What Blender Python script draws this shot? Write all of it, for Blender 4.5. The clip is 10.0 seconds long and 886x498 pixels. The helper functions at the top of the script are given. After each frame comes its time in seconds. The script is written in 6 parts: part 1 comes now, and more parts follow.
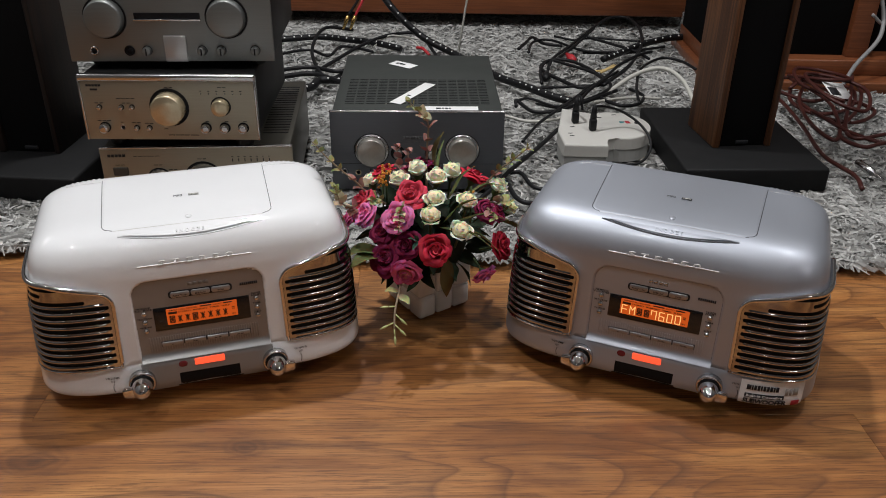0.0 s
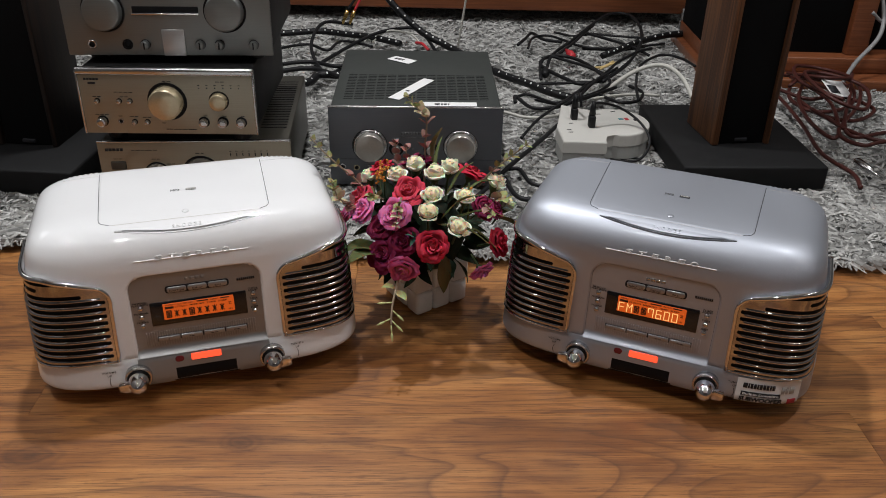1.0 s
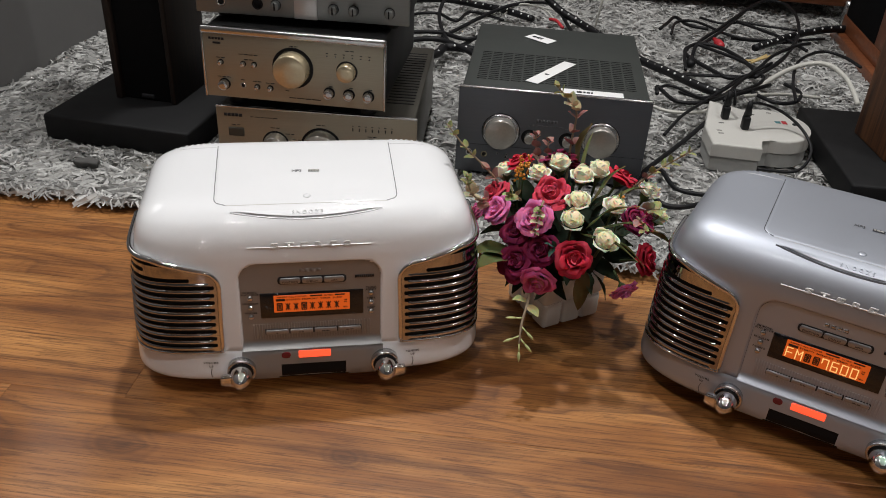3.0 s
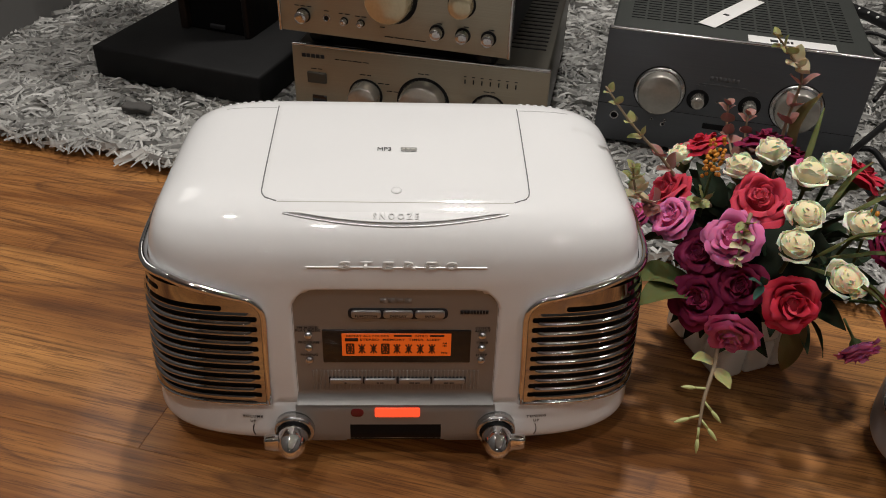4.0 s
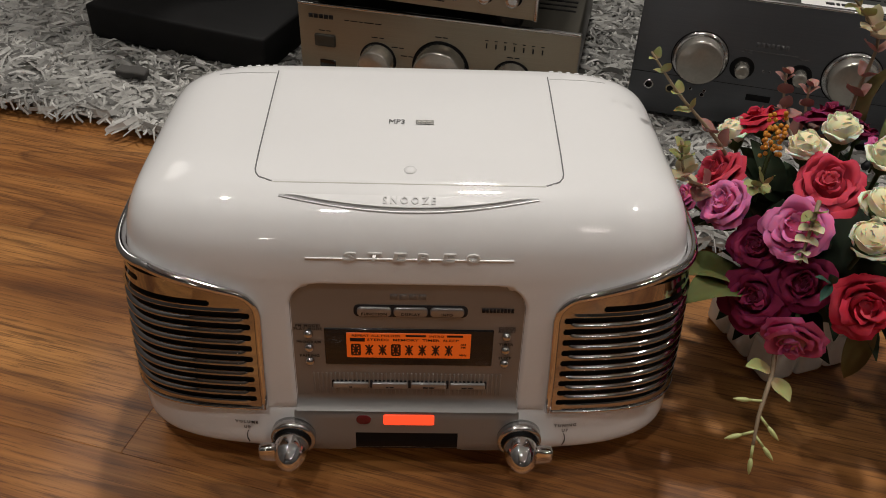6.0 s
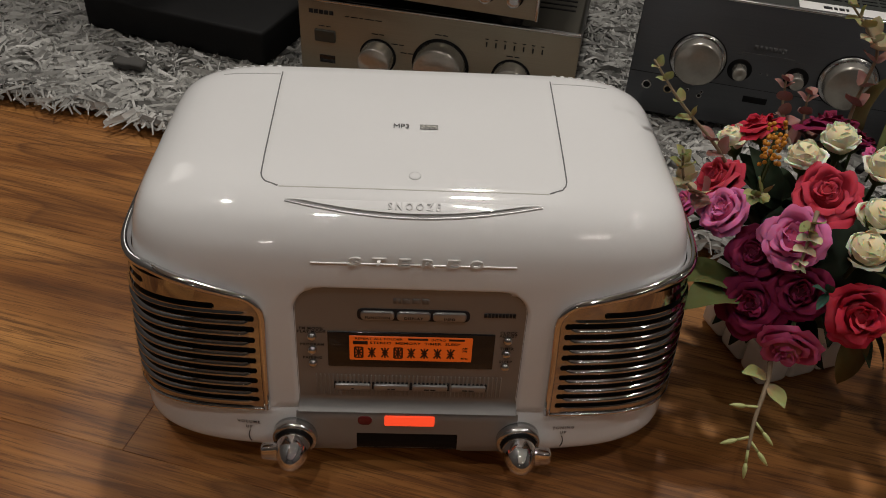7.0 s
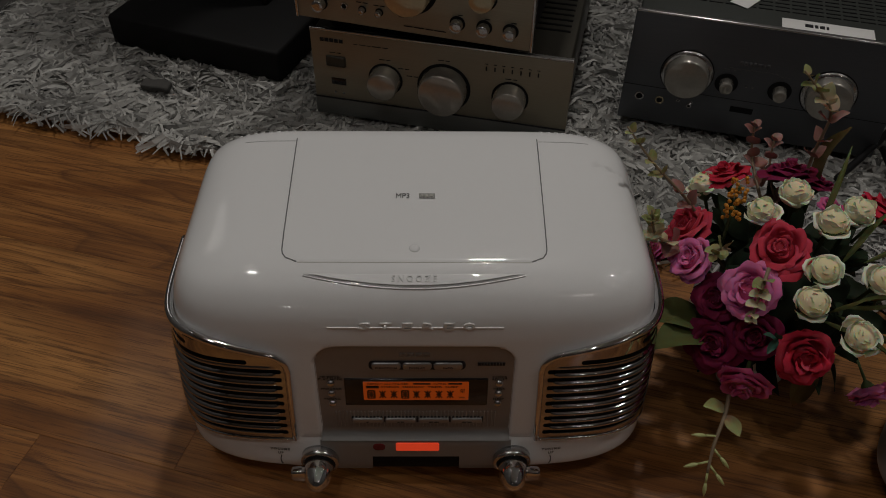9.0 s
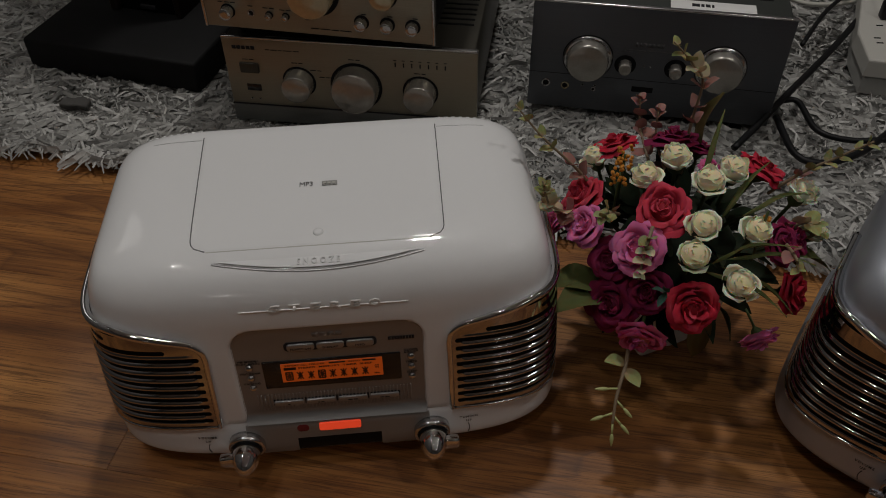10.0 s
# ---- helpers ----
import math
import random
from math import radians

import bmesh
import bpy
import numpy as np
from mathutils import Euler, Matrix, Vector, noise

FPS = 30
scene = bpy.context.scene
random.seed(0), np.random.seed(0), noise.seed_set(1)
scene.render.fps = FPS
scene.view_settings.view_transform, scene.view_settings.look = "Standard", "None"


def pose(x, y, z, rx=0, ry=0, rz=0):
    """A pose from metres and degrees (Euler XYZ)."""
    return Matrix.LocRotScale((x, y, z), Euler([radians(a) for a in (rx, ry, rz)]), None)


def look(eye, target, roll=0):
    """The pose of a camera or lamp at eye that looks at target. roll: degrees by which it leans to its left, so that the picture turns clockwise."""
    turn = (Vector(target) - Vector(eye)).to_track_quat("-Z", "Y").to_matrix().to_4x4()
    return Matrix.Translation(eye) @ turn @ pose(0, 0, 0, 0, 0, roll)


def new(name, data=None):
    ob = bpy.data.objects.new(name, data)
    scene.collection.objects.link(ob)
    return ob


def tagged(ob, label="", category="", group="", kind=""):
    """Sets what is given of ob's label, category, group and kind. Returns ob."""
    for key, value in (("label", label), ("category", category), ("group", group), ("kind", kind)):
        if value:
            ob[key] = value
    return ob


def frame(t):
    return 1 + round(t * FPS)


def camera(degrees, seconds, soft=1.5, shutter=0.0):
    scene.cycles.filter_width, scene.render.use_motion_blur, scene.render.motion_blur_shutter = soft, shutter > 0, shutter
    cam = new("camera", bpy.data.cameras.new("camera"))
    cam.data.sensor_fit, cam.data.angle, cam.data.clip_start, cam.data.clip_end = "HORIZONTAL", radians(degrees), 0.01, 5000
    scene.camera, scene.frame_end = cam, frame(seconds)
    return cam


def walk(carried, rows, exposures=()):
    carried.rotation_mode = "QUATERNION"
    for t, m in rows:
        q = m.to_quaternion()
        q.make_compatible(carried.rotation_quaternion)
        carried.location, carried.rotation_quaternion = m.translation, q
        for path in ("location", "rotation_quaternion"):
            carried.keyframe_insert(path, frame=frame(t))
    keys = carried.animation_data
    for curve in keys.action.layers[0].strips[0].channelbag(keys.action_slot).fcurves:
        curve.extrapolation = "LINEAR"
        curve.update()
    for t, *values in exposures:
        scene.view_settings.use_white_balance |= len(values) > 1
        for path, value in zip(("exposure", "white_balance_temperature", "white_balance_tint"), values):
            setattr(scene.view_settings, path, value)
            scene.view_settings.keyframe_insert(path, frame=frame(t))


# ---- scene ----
cam = camera(56.1, 10.0, 0.95)
PATH = [
    (0, (0.047, 0.109, 0.753), (0.028, 1.862, -0.21), 0.8),
    (0.5, (0.049, 0.113, 0.754), (0.035, 1.859, -0.221), 1.0),
    (1, (0.049, 0.111, 0.754), (0.033, 1.858, -0.219), 1.2),
    (1.5, (0.048, 0.112, 0.749), (0.019, 1.861, -0.221), 1.1),
    (2, (0.047, 0.117, 0.746), (0.004, 1.863, -0.229), 1.2),
    (2.5, (0.033, 0.134, 0.74), (-0.051, 1.87, -0.249), 2.1),
    (3, (-0.021, 0.241, 0.729), (-0.247, 1.934, -0.312), 3.2),
    (3.2, (-0.043, 0.293, 0.713), (-0.323, 1.967, -0.346), 3.2),
    (4.3, (-0.133, 0.614, 0.591), (-0.578, 2.134, -0.63), 2.1),
    (4.5, (-0.141, 0.626, 0.585), (-0.585, 2.13, -0.656), 2.2),
    (5, (-0.145, 0.64, 0.579), (-0.583, 2.131, -0.68), 2.2),
    (5.5, (-0.145, 0.642, 0.577), (-0.573, 2.139, -0.678), 2.2),
    (5.7, (-0.141, 0.638, 0.573), (-0.58, 2.144, -0.668), 2.1),
    (6.8, (-0.149, 0.627, 0.585), (-0.572, 2.135, -0.659), 3.3),
    (7, (-0.153, 0.632, 0.589), (-0.563, 2.125, -0.677), 3.6),
    (7.5, (-0.158, 0.635, 0.645), (-0.588, 2.034, -0.718), 2.5),
    (8, (-0.14, 0.66, 0.708), (-0.575, 2.008, -0.705), 0.5),
    (8.5, (-0.141, 0.647, 0.728), (-0.57, 2.001, -0.68), 0.7),
    (9, (-0.137, 0.639, 0.731), (-0.564, 2.007, -0.665), 0.9),
    (9.5, (-0.125, 0.626, 0.735), (-0.541, 2.009, -0.649), 0.5),
    (10, (-0.076, 0.608, 0.736), (-0.415, 2.019, -0.641), -0.7),
]
EXPOSURES = [(0, 0.38, 6050, 10), (3.0, 0.42, 6150, 10), (4.5, 0.09, 6650, 10), (5.5, 0.11, 6650, 10), (7.0, -0.36, 6700, 10), (7.5, -0.12, 6700, 10), (8.0, -0.60, 6600, 10), (8.5, -1.18, 6600, 10), (9.0, -1.45, 6550, 10), (10.0, -1.20, 6450, 10)]
walk(cam, [(t, look(eye, target, roll)) for t, eye, target, roll in PATH], EXPOSURES)

# ---- world and lights ----
world = bpy.data.worlds.new("world")
scene.world = world
world.use_nodes = True
world.node_tree.nodes["Background"].inputs[0].default_value = (0.9, 0.95, 1.0, 1)
world.node_tree.nodes["Background"].inputs[1].default_value = 0.006


def area_lamp(name, eye, target, size, watts, colour, round_lamp=True):
    data = bpy.data.lights.new(name, "AREA")
    data.shape = "DISK" if round_lamp else "SQUARE"
    data.size, data.energy, data.color = size, watts, colour
    ob = new(name, data)
    ob.matrix_world = look(eye, target)
    return ob


LAMP = (1.0, 0.955, 0.90)
# place on the ceiling and watts
DOWNLIGHTS = [(-0.33, 0.15, 8.8), (-1.10, 0.80, 7.2), (-0.35, 1.95, 30.0), (1.15, 1.40, 12.0), (1.90, 0.40, 4.0), (2.05, 2.30, 2.5)]
for lx, ly, watts in DOWNLIGHTS:
    area_lamp("downlight_lamp", (lx, ly, 2.63), (lx, ly, 0), 0.15 if watts > 20 else 0.11, watts, LAMP)
area_lamp("wall_lamp_light", (-1.175, 1.52, 0.86), (0.3, 1.2, 0.2), 0.36, 0.50, LAMP)
area_lamp("shelf_lamp_light", (-0.02, -2.50, 1.45), (-0.1, 1.0, 0.2), 0.16, 0.9, LAMP)

# ---- materials ----


class Nodes:
    def __init__(self, name):
        self.m = bpy.data.materials.new(name)
        self.m.use_nodes = True
        self.t = self.m.node_tree
        self.b = self.t.nodes["Principled BSDF"]

    def n(self, kind, **props):
        node = self.t.nodes.new(kind)
        for key, value in props.items():
            if key == "operation":
                node.operation = value
            elif key == "data_type":
                node.data_type = value
            elif key == "blend_type":
                node.blend_type = value
            elif key == "feature":
                node.feature = value
            elif key == "bands_direction":
                node.bands_direction = value
        return node

    def link(self, a, b):
        self.t.links.new(a, b)

    def coord(self, scale=(1, 1, 1), kind="Object", random_shift=False):
        c, mp = self.n("ShaderNodeTexCoord"), self.n("ShaderNodeMapping")
        mp.inputs["Scale"].default_value = scale
        self.link(c.outputs[kind], mp.inputs["Vector"])
        if random_shift:
            info, mul = self.n("ShaderNodeObjectInfo"), self.n("ShaderNodeVectorMath", operation="SCALE")
            mul.inputs[0].default_value = (37.0, 23.0, 11.0)
            self.link(info.outputs["Random"], mul.inputs["Scale"])
            self.link(mul.outputs[0], mp.inputs["Location"])
        return mp.outputs[0]

    def noise(self, vec, scale, detail=4.0, rough=0.55, distortion=0.0):
        node = self.n("ShaderNodeTexNoise")
        node.inputs["Scale"].default_value = scale
        node.inputs["Detail"].default_value = detail
        node.inputs["Roughness"].default_value = rough
        node.inputs["Distortion"].default_value = distortion
        self.link(vec, node.inputs["Vector"])
        return node.outputs["Fac"]

    def ramp(self, fac, stops):
        node = self.n("ShaderNodeValToRGB")
        el = node.color_ramp.elements
        while len(el) < len(stops):
            el.new(0.5)
        for e, (p, c) in zip(el, stops):
            e.position, e.color = p, (*c, 1)
        self.link(fac, node.inputs[0])
        return node.outputs[0]

    def mix(self, fac, a, b, blend="MIX"):
        node = self.n("ShaderNodeMix", data_type="RGBA", blend_type=blend)
        for sock, value in ((node.inputs[0], fac), (node.inputs[6], a), (node.inputs[7], b)):
            if isinstance(value, (int, float)):
                sock.default_value = value
            elif isinstance(value, tuple):
                sock.default_value = (*value, 1)
            else:
                self.link(value, sock)
        return node.outputs[2]

    def bump(self, height, strength, distance):
        node = self.n("ShaderNodeBump")
        node.inputs["Strength"].default_value = strength
        node.inputs["Distance"].default_value = distance
        self.link(height, node.inputs["Height"])
        self.link(node.outputs[0], self.b.inputs["Normal"])

    def set(self, colour=None, rough=None, metal=None, coat=None, coat_rough=0.03):
        for key, value in (("Base Color", colour), ("Roughness", rough), ("Metallic", metal), ("Coat Weight", coat)):
            if value is None:
                continue
            if isinstance(value, (int, float)):
                self.b.inputs[key].default_value = value
            elif isinstance(value, tuple):
                self.b.inputs[key].default_value = (*value, 1)
            else:
                self.link(value, self.b.inputs[key])
        self.b.inputs["Coat Roughness"].default_value = coat_rough
        return self


def scaled(c, k):
    return tuple(min(1.0, v * k) for v in c)


def simple(name, colour, rough, metal=0.0, coat=0.0, vary=0.08, grain=120.0, bump=0.0, coat_rough=0.03, big=6.0, spec=0.5):
    """A surface with fine grain and broad smudges."""
    k = Nodes(name)
    v = k.coord()
    fine, broad = k.noise(v, grain), k.noise(v, big, 3.0)
    c = k.mix(fine, scaled(colour, 1 - vary), scaled(colour, 1 + vary))
    c = k.mix(broad, c, scaled(colour, 1 - vary * 0.6))
    k.set(c, None, metal, coat, coat_rough)
    k.b.inputs["Specular IOR Level"].default_value = spec
    r = k.n("ShaderNodeMapRange")
    r.inputs["To Min"].default_value, r.inputs["To Max"].default_value = max(0.02, rough * 0.8), min(1, rough * 1.2)
    k.link(broad, r.inputs["Value"])
    k.link(r.outputs[0], k.b.inputs["Roughness"])
    if bump:
        k.bump(fine, bump, 0.0006)
    return k.m


def glow(name, colour, strength, base=(0.1, 0.1, 0.1)):
    k = Nodes(name).set(base, 0.3)
    k.b.inputs["Emission Color"].default_value = (*colour, 1)
    k.b.inputs["Emission Strength"].default_value = strength
    return k.m


def wood(name, dark, mid, light, along=(1.2, 14.0, 14.0), scale=3.0, rough=0.35, coat=0.0, shift=False, bump=0.12):
    k = Nodes(name)
    v = k.coord(along, random_shift=shift)
    figure = k.noise(v, scale, 5.0, 0.6, 1.6)
    streak = k.noise(k.coord(tuple(a * 5 if a > 3 else a for a in along), random_shift=shift), scale * 1.6, 3.0, 0.6, 0.4)
    c = k.ramp(figure, [(0.30, dark), (0.47, mid), (0.66, light)])
    c = k.mix(0.55, c, k.ramp(streak, [(0.3, dark), (0.55, mid), (0.8, light)]), "MIX")
    k.set(c, rough, 0.0, coat, 0.12)
    k.bump(streak, bump, 0.0005)
    return k.m


def brushed(name, colour, rough=0.32, along=(3.0, 400.0, 400.0)):
    k = Nodes(name)
    v = k.coord(along)
    f = k.noise(v, 4.0, 3.0)
    c = k.mix(f, scaled(colour, 0.82), scaled(colour, 1.12))
    k.set(c, rough, 0.7)
    k.bump(f, 0.05, 0.0002)
    return k.m


def floor_wood():
    k = Nodes("laminate_floor")
    sway = k.noise(k.coord((1.0, 6.0, 1.0), random_shift=True), 1.2, 2.0, 0.42, 0.6)
    times, frac = k.n("ShaderNodeMath", operation="MULTIPLY"), k.n("ShaderNodeMath", operation="FRACT")
    times.inputs[1].default_value = 12.0
    k.link(sway, times.inputs[0])
    k.link(times.outputs[0], frac.inputs[0])
    pores = k.noise(k.coord((6.0, 165.0, 4.0), random_shift=True), 3.0, 4.0, 0.7, 0.15)
    ridge = k.noise(k.coord((1.5, 120.0, 1.0), random_shift=True), 3.0, 1.0, 0.4, 0.2)
    streak = k.noise(k.coord((0.7, 34.0, 2.0), random_shift=True), 2.4, 6.0, 0.68, 0.12)
    fine = k.noise(k.coord((1.0, 120.0, 2.0), random_shift=True), 2.4, 4.0, 0.65, 0.1)
    broad = k.noise(k.coord((1.6, 5.0, 1.0), random_shift=True), 2.0, 3.0, 0.55, 0.6)
    c = k.ramp(broad, [(0.32, (0.22, 0.078, 0.018)), (0.48, (0.42, 0.172, 0.045)), (0.66, (0.58, 0.268, 0.078))])
    c = k.mix(k.ramp(frac.outputs[0], [(0.0, (0.66, 0.66, 0.66)), (0.08, (0.40, 0.40, 0.40)), (0.30, (0.10, 0.10, 0.10)), (0.55, (0.0, 0.0, 0.0)), (0.94, (0.08, 0.08, 0.08)), (1.0, (0.58, 0.58, 0.58))]), c, (0.095, 0.036, 0.013))
    c = k.mix(k.ramp(streak, [(0.30, (0.60, 0.60, 0.60)), (0.43, (0.14, 0.14, 0.14)), (0.54, (0, 0, 0))]), c, (0.075, 0.028, 0.010))
    c = k.mix(k.ramp(fine, [(0.34, (0.50, 0.50, 0.50)), (0.50, (0.08, 0.08, 0.08)), (0.62, (0, 0, 0))]), c, (0.10, 0.036, 0.012))
    c = k.mix(k.ramp(streak, [(0.55, (0, 0, 0)), (0.75, (0.6, 0.6, 0.6))]), c, (0.56, 0.255, 0.078))
    c = k.mix(k.ramp(pores, [(0.52, (0, 0, 0)), (0.61, (0.62, 0.62, 0.62))]), c, (0.085, 0.030, 0.010))
    for kx, ky, kr in ((-0.214, 0.933, 0.020), (-0.480, 0.900, 0.030)):
        geo, off, sq = k.n("ShaderNodeNewGeometry"), k.n("ShaderNodeVectorMath", operation="SUBTRACT"), k.n("ShaderNodeVectorMath", operation="MULTIPLY")
        wob, add = k.n("ShaderNodeTexNoise"), k.n("ShaderNodeVectorMath", operation="ADD")
        wob.inputs["Scale"].default_value = 24.0
        k.link(geo.outputs["Position"], wob.inputs["Vector"])
        k.link(geo.outputs["Position"], off.inputs[0])
        off.inputs[1].default_value = (kx, ky, 0.0)
        sq.inputs[1].default_value = (1 / (kr * 1.7), 1 / kr, 0.0)
        k.link(off.outputs[0], sq.inputs[0])
        k.link(sq.outputs[0], add.inputs[0])
        k.link(wob.outputs["Color"], add.inputs[1])
        ln, sub = k.n("ShaderNodeVectorMath", operation="LENGTH"), k.n("ShaderNodeVectorMath", operation="SUBTRACT")
        sub.inputs[1].default_value = (0.5, 0.5, 0.5)
        k.link(add.outputs[0], sub.inputs[0])
        k.link(sub.outputs[0], ln.inputs[0])
        c = k.mix(k.ramp(ln.outputs["Value"], [(0.0, (0.75, 0.75, 0.75)), (0.30, (0.35, 0.35, 0.35)), (0.45, (0.55, 0.55, 0.55)), (0.62, (0.12, 0.12, 0.12)), (0.80, (0.28, 0.28, 0.28)), (1.0, (0, 0, 0))]), c, (0.055, 0.02, 0.008))
    k.set(c, 0.30, 0.0, 0.26, 0.07)
    r = k.n("ShaderNodeMapRange")
    r.inputs["To Min"].default_value, r.inputs["To Max"].default_value = 0.36, 0.55
    k.link(pores, r.inputs["Value"])
    k.link(r.outputs[0], k.b.inputs["Roughness"])
    k.bump(k.mix(0.25, ridge, pores), 0.34, 0.0006)
    k.link(k.b.inputs["Normal"].links[0].from_socket, k.b.inputs["Coat Normal"])
    return k.m


def island(name, stops, rough, sheen=0.0, subsurface=0.0, scale=60.0):
    """Colour that varies from strand to strand or petal to petal."""
    k = Nodes(name)
    g = k.n("ShaderNodeNewGeometry")
    c = k.ramp(g.outputs["Random Per Island"], stops)
    f = k.noise(k.coord(), scale, 3.0)
    c = k.mix(f, c, k.mix(0.35, c, (0, 0, 0)))
    k.set(c, rough)
    k.b.inputs["Sheen Weight"].default_value = sheen
    return k.m


def petal(name, edge, heart, vein=0.15):
    """Cloth petals; the colour runs from the heart of the bloom outwards."""
    k = Nodes(name)
    uv = k.n("ShaderNodeUVMap")
    sep = k.n("ShaderNodeSeparateXYZ")
    k.link(uv.outputs[0], sep.inputs[0])
    g = k.n("ShaderNodeObjectInfo")
    f = k.noise(k.coord(), 90.0, 3.0)
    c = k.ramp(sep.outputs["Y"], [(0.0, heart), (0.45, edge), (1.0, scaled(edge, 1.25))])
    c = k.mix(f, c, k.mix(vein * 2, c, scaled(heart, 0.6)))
    pale = k.noise(k.coord((1, 1, 1), random_shift=True), 38.0, 2.0)
    c = k.mix(k.ramp(pale, [(0.5, (0, 0, 0)), (0.72, (0.40, 0.40, 0.40))]), c, tuple(0.85 * v + 0.10 for v in edge) if max(edge) > 0.3 else scaled(edge, 1.1))
    c = k.mix(g.outputs["Random"], c, k.mix(0.25, c, scaled(edge, 0.7)))
    k.set(c, 0.75)
    k.b.inputs["Subsurface Weight"].default_value = 0.5
    k.b.inputs["Subsurface Scale"].default_value = 0.006
    k.b.inputs["Specular IOR Level"].default_value = 0.25
    k.bump(f, 0.2, 0.0006)
    return k.m


